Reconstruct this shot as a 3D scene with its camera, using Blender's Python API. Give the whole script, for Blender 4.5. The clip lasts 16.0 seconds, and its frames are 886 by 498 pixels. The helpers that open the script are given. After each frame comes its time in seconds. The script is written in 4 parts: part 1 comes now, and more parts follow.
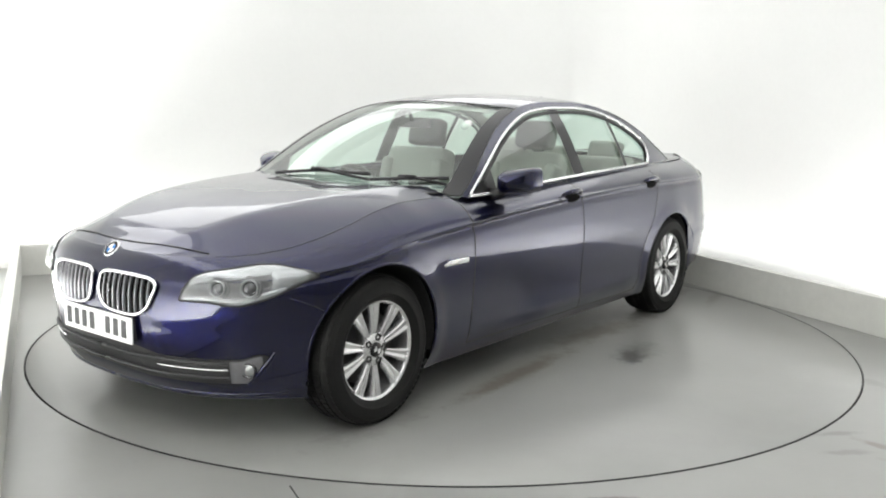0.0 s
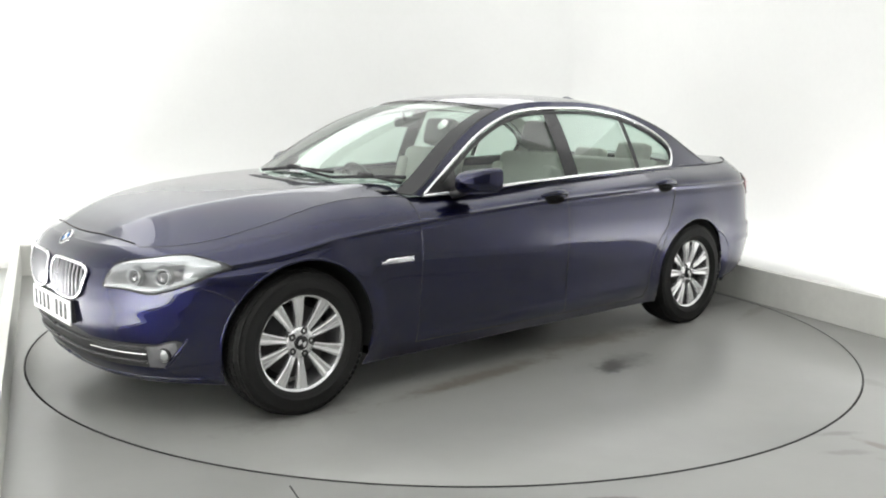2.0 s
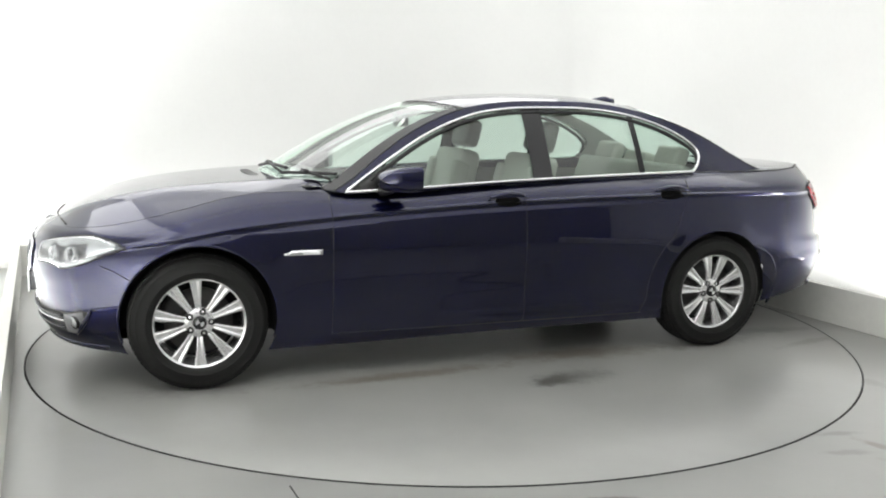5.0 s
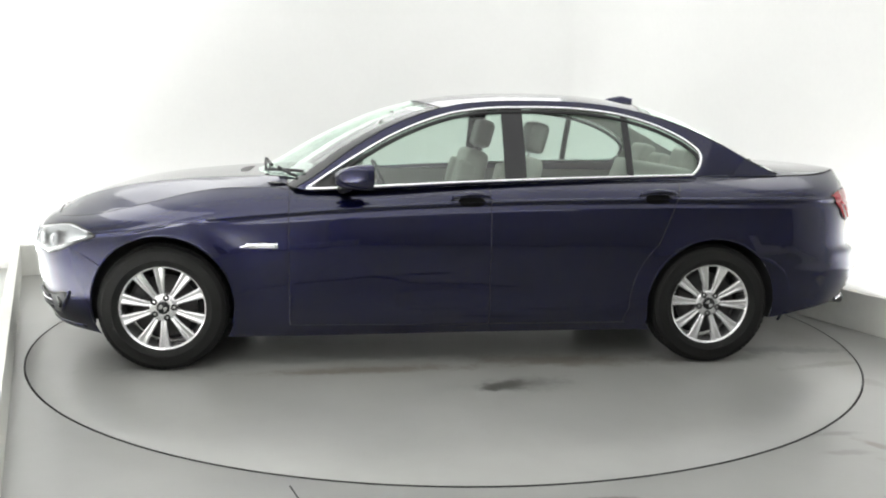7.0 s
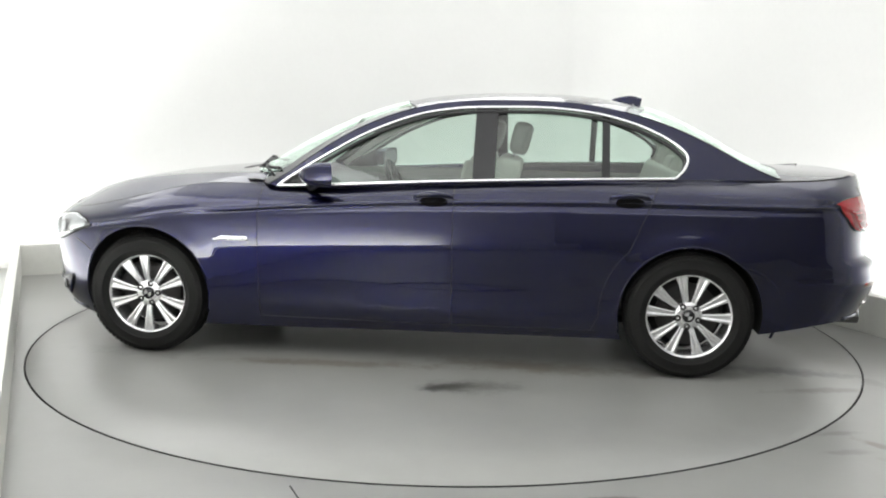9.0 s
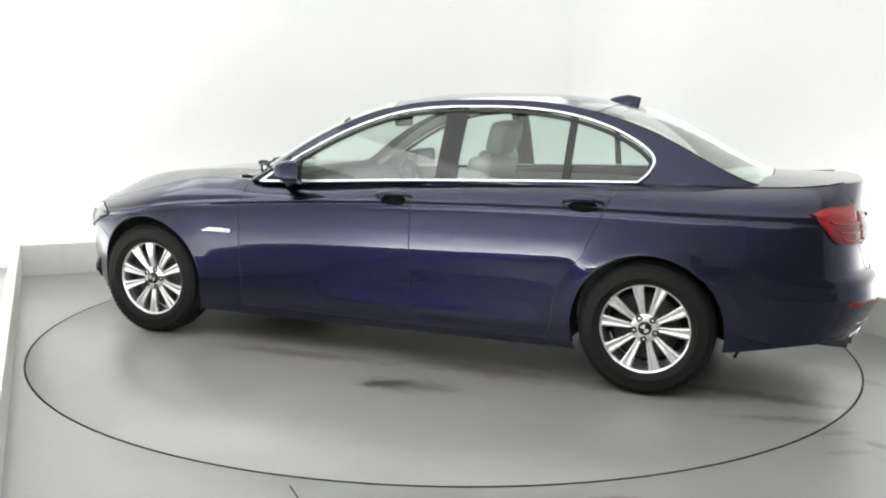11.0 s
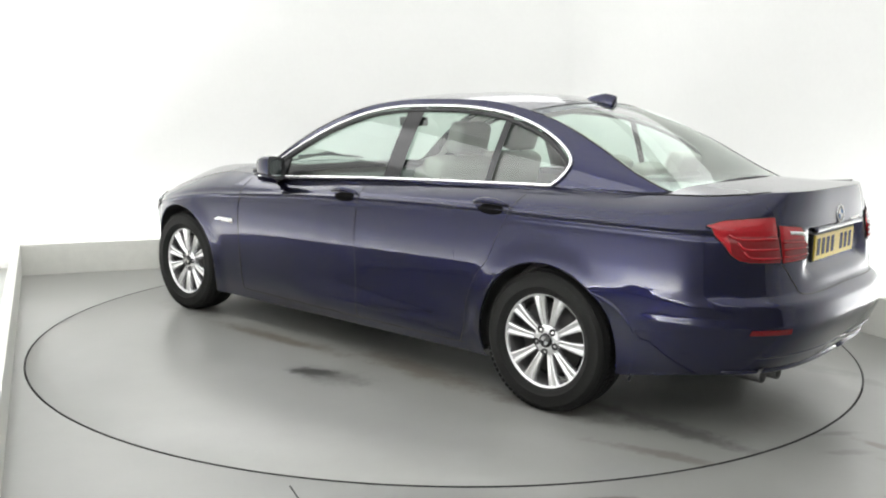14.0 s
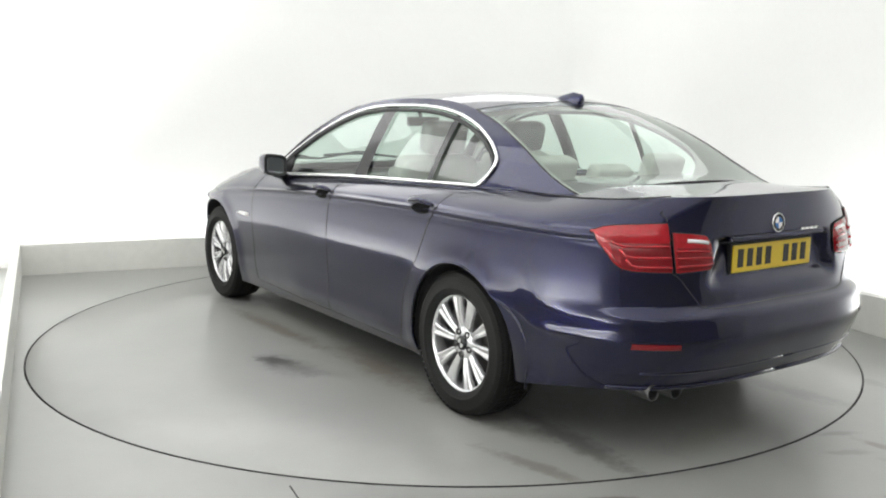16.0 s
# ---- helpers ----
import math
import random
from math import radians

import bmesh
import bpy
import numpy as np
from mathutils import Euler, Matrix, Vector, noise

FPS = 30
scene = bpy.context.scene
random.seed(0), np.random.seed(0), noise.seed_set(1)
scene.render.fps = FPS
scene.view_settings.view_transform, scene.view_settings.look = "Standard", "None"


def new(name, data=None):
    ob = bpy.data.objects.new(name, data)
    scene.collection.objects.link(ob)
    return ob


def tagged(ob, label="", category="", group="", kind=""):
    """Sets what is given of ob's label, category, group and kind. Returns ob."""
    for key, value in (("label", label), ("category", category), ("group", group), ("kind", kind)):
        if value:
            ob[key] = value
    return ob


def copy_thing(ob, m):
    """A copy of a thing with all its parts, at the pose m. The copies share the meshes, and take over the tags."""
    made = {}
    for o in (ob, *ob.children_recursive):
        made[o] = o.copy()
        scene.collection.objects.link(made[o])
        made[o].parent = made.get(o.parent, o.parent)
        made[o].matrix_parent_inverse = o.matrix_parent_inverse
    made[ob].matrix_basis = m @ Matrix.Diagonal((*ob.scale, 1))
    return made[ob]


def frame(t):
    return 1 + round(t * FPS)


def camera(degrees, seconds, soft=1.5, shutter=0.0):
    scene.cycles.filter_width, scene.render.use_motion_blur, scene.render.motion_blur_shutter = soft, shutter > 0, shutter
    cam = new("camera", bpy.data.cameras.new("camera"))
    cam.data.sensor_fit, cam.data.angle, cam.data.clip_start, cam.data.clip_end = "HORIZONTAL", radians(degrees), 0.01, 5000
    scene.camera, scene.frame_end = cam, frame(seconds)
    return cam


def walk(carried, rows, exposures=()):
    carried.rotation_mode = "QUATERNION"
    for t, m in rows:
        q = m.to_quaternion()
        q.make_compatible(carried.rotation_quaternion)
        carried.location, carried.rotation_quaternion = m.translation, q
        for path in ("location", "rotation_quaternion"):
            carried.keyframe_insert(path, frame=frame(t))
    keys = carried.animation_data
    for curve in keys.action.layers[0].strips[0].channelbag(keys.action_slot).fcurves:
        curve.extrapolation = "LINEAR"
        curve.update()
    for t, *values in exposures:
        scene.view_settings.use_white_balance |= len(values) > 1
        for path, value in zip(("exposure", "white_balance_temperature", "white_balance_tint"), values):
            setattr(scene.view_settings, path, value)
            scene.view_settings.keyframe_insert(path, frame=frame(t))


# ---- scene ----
# camera: stands still on its stand near the corner of the studio
EYE_AT = (0.0, -5.562, 1.390)
cam = camera(53.06, 16.0, soft=2.0)
EYE = Matrix.Translation(EYE_AT) @ Matrix.Rotation(0.0028, 4, "Z") @ Matrix.Rotation(math.pi / 2 - 0.1576, 4, "X") @ Matrix.Rotation(0.0171, 4, "Z")
walk(cam, [(0, EYE), (16, EYE)], exposures=[(0, 0.0), (16, 0.0)])

# the turntable's heading in degrees, every half second
TURN = [(0, 52.1), (0.5, 50.5), (1, 47.75), (1.5, 44.35), (2, 40.75), (2.5, 37.25), (3, 33.75), (3.5, 30.3), (4, 26.85), (4.5, 23.5), (5, 20.15), (5.5, 16.85), (6, 13.5),
        (6.5, 10.2), (7, 6.95), (7.5, 3.8), (8, 0.5), (8.5, -2.9), (9, -6.35), (9.5, -9.9), (10, -13.5), (10.5, -17.1), (11, -20.65),
        (11.5, -24.15), (12, -27.65), (12.5, -31.05), (13, -34.4), (13.5, -37.75), (14, -41.15), (14.5, -44.6), (15, -48.05), (15.5, -51.5), (16, -55.0)]

# the studio is turned against the camera
ROOM = radians(24.5)
E1, E2 = Vector((math.cos(ROOM), math.sin(ROOM), 0)), Vector((-math.sin(ROOM), math.cos(ROOM), 0))


def room(a, b, z=0.0):
    """A place in the studio's own axes."""
    return E1 * a + E2 * b + Vector((0, 0, z))


# ---- light ----
world = bpy.data.worlds.new("studio_world")
scene.world = world
world.use_nodes = True
world.node_tree.nodes["Background"].inputs[0].default_value = (0.9, 0.95, 1.0, 1)
world.node_tree.nodes["Background"].inputs[1].default_value = 0.03


def area_lamp(name, at, target, sx, sy, watts, colour=(1, 1, 1)):
    data = bpy.data.lights.new(name, "AREA")
    data.shape, data.size, data.size_y, data.energy, data.color = "RECTANGLE", sx, sy, watts, colour
    ob = new(name, data)
    ob.matrix_world = Matrix.Translation(at) @ (Vector(target) - Vector(at)).to_track_quat("-Z", "Y").to_matrix().to_4x4() 
    return ob


# a ceiling diffuser over the turntable and strips hidden behind the low plinths
def ceiling_lamp(a, b, sx, sy, watts):
    ob = area_lamp("ceiling_softbox_light", room(a, b, 3.38), room(a, b, 0), sx, sy, watts, (1, 1, 0.985))
    ob.matrix_world = Matrix.Translation(room(a, b, 3.38)) @ Matrix.Rotation(ROOM, 4, "Z")
    return ob


# the whole ceiling over the turntable is one stretched light diffuser
ceiling_lamp(0.12, -1.7, 4.8, 7.4, 66)


# unseen fill banks added atop the walls; beyond the camera's right is left unlit
def fill_lamp(a, b, ta, tb, length, watts):
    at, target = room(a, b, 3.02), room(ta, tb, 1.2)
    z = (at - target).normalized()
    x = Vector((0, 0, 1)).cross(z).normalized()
    ob = area_lamp("unseen_fill_light", at, target, length, 0.85, watts)
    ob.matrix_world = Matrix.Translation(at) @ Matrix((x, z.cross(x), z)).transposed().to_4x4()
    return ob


fill_lamp(0.1, 2.95, 0.1, -0.5, 5.4, 24)
fill_lamp(-2.75, -1.4, 0.0, -1.4, 8.0, 54)
fill_lamp(3.05, 0.7, 0.0, 0.7, 3.8, 11)
fill_lamp(-1.2, -6.2, -1.2, 0.0, 2.8, 12)


def strip_lamp(a, b, along, length, watts):
    ob = area_lamp("wall_washer_light", room(a, b, 0.06), room(a, b, 2), length, 0.14, watts, (1, 1, 1))
    ob.matrix_world = Matrix.Translation(room(a, b, 0.06)) @ Matrix.Rotation(ROOM + along, 4, "Z") @ Matrix.Rotation(math.pi, 4, "X")
    return ob


strip_lamp(-0.1, 2.95, 0, 5.4, 23)
strip_lamp(-2.75, 0.7, math.pi / 2, 3.8, 47)
strip_lamp(-2.75, -2.7, math.pi / 2, 2.8, 105)
strip_lamp(2.95, 0.7, math.pi / 2, 3.8, 15)
strip_lamp(2.95, -1.5, math.pi / 2, 1.6, 34)


# ---- materials ----
class Mat:
    """A node material with a few short hands."""

    def __init__(self, name, **kw):
        self.m = bpy.data.materials.new(name)
        self.m.use_nodes = True
        self.nt = self.m.node_tree
        self.b = self.nt.nodes["Principled BSDF"]
        for k, v in kw.items():
            self.b.inputs[k.replace("_", " ")].default_value = (*v, 1) if isinstance(v, tuple) else v

    def node(self, kind, **ins):
        n = self.nt.nodes.new(kind)
        for k, v in ins.items():
            n.inputs[k.replace("_", " ")].default_value = v
        return n

    def link(self, a, b):
        self.nt.links.new(a, b)

    def coords(self, scale=(1, 1, 1)):
        c = self.nt.nodes.new("ShaderNodeTexCoord")
        mp = self.nt.nodes.new("ShaderNodeMapping")
        mp.inputs["Scale"].default_value = scale
        self.link(c.outputs["Object"], mp.inputs["Vector"])
        return mp.outputs["Vector"]

    def noise(self, vec, scale, detail=4.0, rough=0.55):
        n = self.node("ShaderNodeTexNoise", Scale=scale, Detail=detail, Roughness=rough)
        self.link(vec, n.inputs["Vector"])
        return n.outputs["Fac"]

    def ramp(self, fac, stops):
        r = self.nt.nodes.new("ShaderNodeValToRGB")
        el = r.color_ramp.elements
        while len(el) < len(stops):
            el.new(0.5)
        for e, (p, c) in zip(el, stops):
            e.position = p
            e.color = (*c, 1) if isinstance(c, tuple) else (c, c, c, 1)
        self.link(fac, r.inputs["Fac"])
        return r.outputs["Color"]

    def mix(self, fac, a, b, blend="MIX"):
        n = self.nt.nodes.new("ShaderNodeMix")
        n.data_type, n.blend_type = "RGBA", blend
        for sock, v in ((n.inputs[0], fac), (n.inputs[6], a), (n.inputs[7], b)):
            if isinstance(v, (float, int)):
                sock.default_value = v
            elif isinstance(v, tuple):
                sock.default_value = (*v, 1)
            else:
                self.link(v, sock)
        return n.outputs[2]

    def math(self, op, a, b=0.0, c=0.0):
        n = self.nt.nodes.new("ShaderNodeMath")
        n.operation = op
        for sock, v in zip(n.inputs, (a, b, c)):
            if isinstance(v, (float, int)):
                sock.default_value = v
            else:
                self.link(v, sock)
        return n.outputs[0]

    def bump(self, fac, strength, distance=0.002):
        n = self.node("ShaderNodeBump", Strength=strength, Distance=distance)
        self.link(fac, n.inputs["Height"])
        self.link(n.outputs["Normal"], self.b.inputs["Normal"])

    def base(self, col):
        self.link(col, self.b.inputs["Base Color"])

    def rough(self, fac, lo, hi):
        n = self.nt.nodes.new("ShaderNodeMapRange")
        n.inputs["To Min"].default_value, n.inputs["To Max"].default_value = lo, hi
        self.link(fac, n.inputs["Value"])
        self.link(n.outputs["Result"], self.b.inputs["Roughness"])


def plain(name, colour, roughness=0.5, metallic=0.0, grain=40.0, amount=0.12, bump=0.05, **kw):
    """A surface of one colour with a fine grain, a broad unevenness and a slight relief."""
    m = Mat(name, Roughness=roughness, Metallic=metallic, **kw)
    v = m.coords()
    fine, broad = m.noise(v, grain), m.noise(v, grain / 12)
    both = m.math("ADD", m.math("MULTIPLY", fine, 0.5), m.math("MULTIPLY", broad, 0.5))
    dark, light = tuple(c * (1 - amount) for c in colour), tuple(min(1, c * (1 + amount)) for c in colour)
    m.base(m.ramp(both, [(0.3, dark), (0.7, light)]))
    m.rough(broad, max(0.02, roughness - 0.06), min(1, roughness + 0.06))
    if bump:
        m.bump(fine, bump)
    return m.m


def paint_material():
    m = Mat("navy_metallic_paint", Metallic=1.0, Roughness=0.32, Coat_Weight=1.0, Coat_Roughness=0.025, Coat_IOR=1.53, Specular_IOR_Level=0.1)
    v = m.coords()
    flake = m.noise(v, 900, 2.0)
    broad = m.noise(v, 3.0)
    col = m.mix(flake, (0.0022, 0.0027, 0.0225), (0.0050, 0.0062, 0.048))
    m.base(col)
    m.rough(broad, 0.28, 0.36)
    return m.m


def glass_material(name, tint, ior=1.5):
    """A clear sheet: the tinted view through it with the gloss of its surface on top."""
    m = Mat(name, Base_Color=(0.0, 0.0, 0.0), Roughness=0.02, IOR=ior)
    clear = m.node("ShaderNodeBsdfTransparent", Color=(*tint, 1))
    both_ = m.nt.nodes.new("ShaderNodeAddShader")
    m.link(clear.outputs[0], both_.inputs[0])
    m.link(m.b.outputs[0], both_.inputs[1])
    m.link(both_.outputs[0], m.nt.nodes["Material Output"].inputs["Surface"])
    return m.m


def floor_material(name, base, spots):
    """Grey painted concrete with scuffs, cloudy wear and dark spots (oil, dirt, painted shade) at given places."""
    m = Mat(name, Roughness=0.35)
    m.b.inputs["Specular IOR Level"].default_value = 0.9
    v = m.coords()
    broad, mid, fine = m.noise(v, 0.9, 5), m.noise(v, 6, 6, 0.65), m.noise(v, 90, 3)
    lo, hi = tuple(c * 0.86 for c in base), tuple(c * 1.07 for c in base)
    col = m.ramp(broad, [(0.33, lo), (0.66, hi)])
    col = m.mix(m.math("MULTIPLY", mid, 0.22), col, (0.19, 0.19, 0.17))
    col = m.mix(m.math("MULTIPLY", fine, 0.12), col, (0.16, 0.16, 0.15))
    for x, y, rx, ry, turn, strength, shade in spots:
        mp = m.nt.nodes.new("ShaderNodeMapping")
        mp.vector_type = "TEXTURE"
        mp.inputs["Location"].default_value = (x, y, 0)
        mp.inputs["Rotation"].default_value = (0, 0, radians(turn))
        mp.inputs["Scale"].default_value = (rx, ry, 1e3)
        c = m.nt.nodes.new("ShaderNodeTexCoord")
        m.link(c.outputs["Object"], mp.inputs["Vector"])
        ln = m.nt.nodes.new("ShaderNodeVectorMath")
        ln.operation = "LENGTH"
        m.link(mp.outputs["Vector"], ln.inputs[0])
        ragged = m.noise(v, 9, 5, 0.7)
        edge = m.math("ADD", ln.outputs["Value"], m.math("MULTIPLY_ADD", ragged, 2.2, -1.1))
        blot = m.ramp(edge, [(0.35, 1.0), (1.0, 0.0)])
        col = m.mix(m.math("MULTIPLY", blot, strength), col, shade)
    m.base(col)
    m.rough(broad, 0.26, 0.36)
    m.bump(fine, 0.05)
    return m.m


CARX, CARY = 0.100, -0.0156
PAINT = paint_material()
CONCRETE = (0.300, 0.304, 0.290)
BROWN, SOIL, TRACK = (0.13, 0.105, 0.075), (0.10, 0.085, 0.065), (0.15, 0.145, 0.13)
# oil and dirt spots; the two BROWN bands paint shade along the car's flank
DISC_SPOTS = [(-0.17, 1.24, 0.16, 0.085, 22, 1.0, (0.03, 0.03, 0.03)), (-0.27, 1.22, 0.28, 0.14, 6, 0.6, (0.10, 0.10, 0.09)),
              (-1.90, 0.66, 0.60, 0.085, -4, 0.75, (0.09, 0.09, 0.085)), (-1.4, 0.80, 0.5, 0.14, 4, 0.6, (0.13, 0.125, 0.11)), (0.55, 0.93, 0.75, 0.08, 3, 0.7, BROWN),
              (-0.55, 0.80, 0.65, 0.14, -5, 0.65, BROWN), (1.55, 0.84, 0.45, 0.16, 3, 0.5, (0.14, 0.14, 0.13)), (-1.9, -0.75, 0.6, 0.10, 4, 0.5, (0.14, 0.14, 0.13)),
              # the last spot is a broad darker ellipse under the car
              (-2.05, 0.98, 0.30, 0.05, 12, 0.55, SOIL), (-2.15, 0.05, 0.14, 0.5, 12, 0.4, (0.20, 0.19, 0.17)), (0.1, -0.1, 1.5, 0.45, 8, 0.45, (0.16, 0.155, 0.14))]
FLOOR_PAINT = floor_material("worn_grey_floor_paint", CONCRETE, [(1.74, -1.81, 0.15, 0.035, 10, 0.7, TRACK), (1.86, -1.95, 0.12, 0.035, -50, 0.7, BROWN), (1.70, -2.03, 0.16, 0.032, 6, 0.6, TRACK),
                                                                (1.95, -2.15, 0.18, 0.04, -20, 0.6, BROWN), (0.62, -2.52, 0.14, 0.024, 5, 0.8, SOIL), (0.2, -2.56, 0.18, 0.024, -3, 0.7, SOIL), (2.2, -0.95, 0.28, 0.06, -60, 0.5, TRACK)])
DISC_PAINT = floor_material("worn_shaded_turntable_paint", CONCRETE, DISC_SPOTS)
GAP = plain("dark_gap", (0.02, 0.02, 0.02), 0.8)
WALL = plain("white_wall_paint", (0.83, 0.835, 0.82), 0.75, grain=25, amount=0.015, bump=0.03)
GREY_WALL = plain("grey_wall_paint", (0.30, 0.30, 0.30), 0.8, grain=25, amount=0.03, bump=0.03)
PLINTH = plain("off_white_board", (0.70, 0.70, 0.66), 0.6, grain=14, amount=0.07, bump=0.08)
RUBBER = plain("tyre_rubber", (0.008, 0.008, 0.0075), 0.7, grain=120, bump=0.25, Specular_IOR_Level=0.26)
ALLOY = plain("silver_alloy", (0.75, 0.75, 0.76), 0.22, 0.8, grain=60, amount=0.05, bump=0.0)
CHROME = plain("chrome", (0.85, 0.85, 0.86), 0.10, 1.0, grain=30, amount=0.03, bump=0.0)
BLACK = plain("black_trim_plastic", (0.015, 0.015, 0.016), 0.42, grain=200)
GLOSS = plain("gloss_black", (0.008, 0.008, 0.010), 0.12, grain=60, bump=0.0)
DARK = plain("dark_underbody", (0.012, 0.012, 0.012), 0.85, grain=30)
STEEL = plain("brake_steel", (0.25, 0.25, 0.25), 0.4, 0.9, grain=80)
RUSTY = plain("dull_brake_steel", (0.055, 0.052, 0.05), 0.6, 0.6, grain=80)
GLASS = glass_material("tinted_window_glass", (0.66, 0.75, 0.70), 1.75)
CLEAR = glass_material("clear_lamp_lens", (0.95, 0.96, 0.97), 1.45)


# ---- helpers for meshes ----
def mesh_from(name, verts, faces, smooth=True):
    me = bpy.data.meshes.new(name)
    me.from_pydata([tuple(v) for v in verts], [], [tuple(f) for f in faces])
    me.validate()
    if smooth:
        for p in me.polygons:
            p.use_smooth = True
    return me


def part_mesh(name, verts, faces, material, parent=None, label="", smooth=True):
    me = mesh_from(name, verts, faces, smooth)
    me.materials.append(material)
    ob = new(name, me)
    ob.parent = parent
    if label:
        ob["label"] = label
    return ob


def part(name, bm, material, parent=None, label="", smooth=False):
    me = bpy.data.meshes.new(name)
    bmesh.ops.recalc_face_normals(bm, faces=bm.faces)
    bm.to_mesh(me)
    bm.free()
    me.materials.append(material)
    for p in me.polygons:
        p.use_smooth = smooth
    ob = new(name, me)
    ob.parent = parent
    if label:
        ob["label"] = label
    return ob


def box(sx, sy, sz, at=(0, 0, 0), bevel=0.0, segments=2, rot=None, bm=None):
    out = bm or bmesh.new()
    m = Matrix.Translation(at) @ (rot or Matrix.Identity(4)) @ Matrix.Diagonal((sx, sy, sz, 1))
    got = bmesh.ops.create_cube(out, size=1, matrix=m)
    if bevel:
        edges = {e for v in got["verts"] for e in v.link_edges}
        bmesh.ops.bevel(out, geom=list(edges), offset=bevel, segments=segments, affect="EDGES", profile=0.6)
    return out


def grid(rows, close=False):
    """Vertices and quads of a grid given as rows of points."""
    n = len(rows[0])
    verts = [p for r in rows for p in r]
    faces = []
    for i in range(len(rows) - 1):
        for j in range(n - (0 if close else 1)):
            k = (j + 1) % n
            faces.append((i * n + j, i * n + k, (i + 1) * n + k, (i + 1) * n + j))
    return verts, faces


def lathe(profile, steps=48, axis="Y"):
    """Turns (radius, along) pairs round the y axis."""
    rows = []
    for r, y in profile:
        rows.append([Vector((r * math.cos(2 * math.pi * i / steps), y, r * math.sin(2 * math.pi * i / steps))) for i in range(steps)])
    return grid(rows, True)


def tube(points, radius, steps=8, close=False, flat=1.0):
    """A round bar along points."""
    pts = [Vector(p) for p in points]
    rows = []
    n = len(pts)
    for i, p in enumerate(pts):
        a = pts[(i - 1) % n] if (close or i) else pts[i]
        b = pts[(i + 1) % n] if (close or i < n - 1) else pts[i]
        d = (b - a).normalized()
        side = d.cross(Vector((0, 0, 1)))
        if side.length < 0.05:
            side = d.cross(Vector((0, 1, 0)))
        side.normalize()
        up = side.cross(d)
        r = radius(i / max(1, n - 1)) if callable(radius) else radius
        rows.append([p + side * (r * flat * math.cos(2 * math.pi * k / steps)) + up * (r * math.sin(2 * math.pi * k / steps)) for k in range(steps)])
    if close:
        rows.append(rows[0])
    verts, faces = grid(rows, True)
    if not close:
        faces.append(tuple(range(steps))[::-1])
        faces.append(tuple(range(len(verts) - steps, len(verts))))
    return verts, faces


def join(*pieces):
    verts, faces = [], []
    for v, f in pieces:
        o = len(verts)
        verts += list(v)
        faces += [tuple(i + o for i in q) for q in f]
    return verts, faces


def spline(knots):
    """A smooth curve through a few (x, value) knots, without overshoot."""
    ks = sorted(knots)
    xs, ys = [k[0] for k in ks], [k[1] for k in ks]
    d = [(ys[i + 1] - ys[i]) / (xs[i + 1] - xs[i]) for i in range(len(xs) - 1)]
    m = [d[0]] + [0 if d[i - 1] * d[i] <= 0 else 2 * d[i - 1] * d[i] / (d[i - 1] + d[i]) for i in range(1, len(d))] + [d[-1]]

    def at(x):
        if x <= xs[0]:
            return ys[0]
        if x >= xs[-1]:
            return ys[-1]
        i = max(k for k in range(len(xs) - 1) if xs[k] <= x)
        h = xs[i + 1] - xs[i]
        s = (x - xs[i]) / h
        return (2 * s ** 3 - 3 * s * s + 1) * ys[i] + (s ** 3 - 2 * s * s + s) * h * m[i] + (3 * s * s - 2 * s ** 3) * ys[i + 1] + (s ** 3 - s * s) * h * m[i + 1]

    return at


def lerp(a, b, s):
    return a + (b - a) * s


# ---- studio ----
PL, PR, PB, PF = -2.50, 2.485, 2.70, -6.2
PLINTH_H, PLINTH_T = 0.25, 0.06
WL, WR, WB, WF, WALL_H = -2.95, 3.25, 3.15, -6.4, 3.4


def prism(name, a0, a1, b0, b1, z0, z1, material, kind="structure", label="", bevel=0.0):
    bm = bmesh.new()
    m = Matrix.Rotation(ROOM, 4, "Z") @ Matrix.Translation(((a0 + a1) / 2, (b0 + b1) / 2, (z0 + z1) / 2))
    box(a1 - a0, b1 - b0, z1 - z0, bevel=bevel, bm=bm)
    bmesh.ops.transform(bm, matrix=m, verts=bm.verts)
    ob = part(name, bm, material)
    tagged(ob, label=label, kind=kind)
    return ob


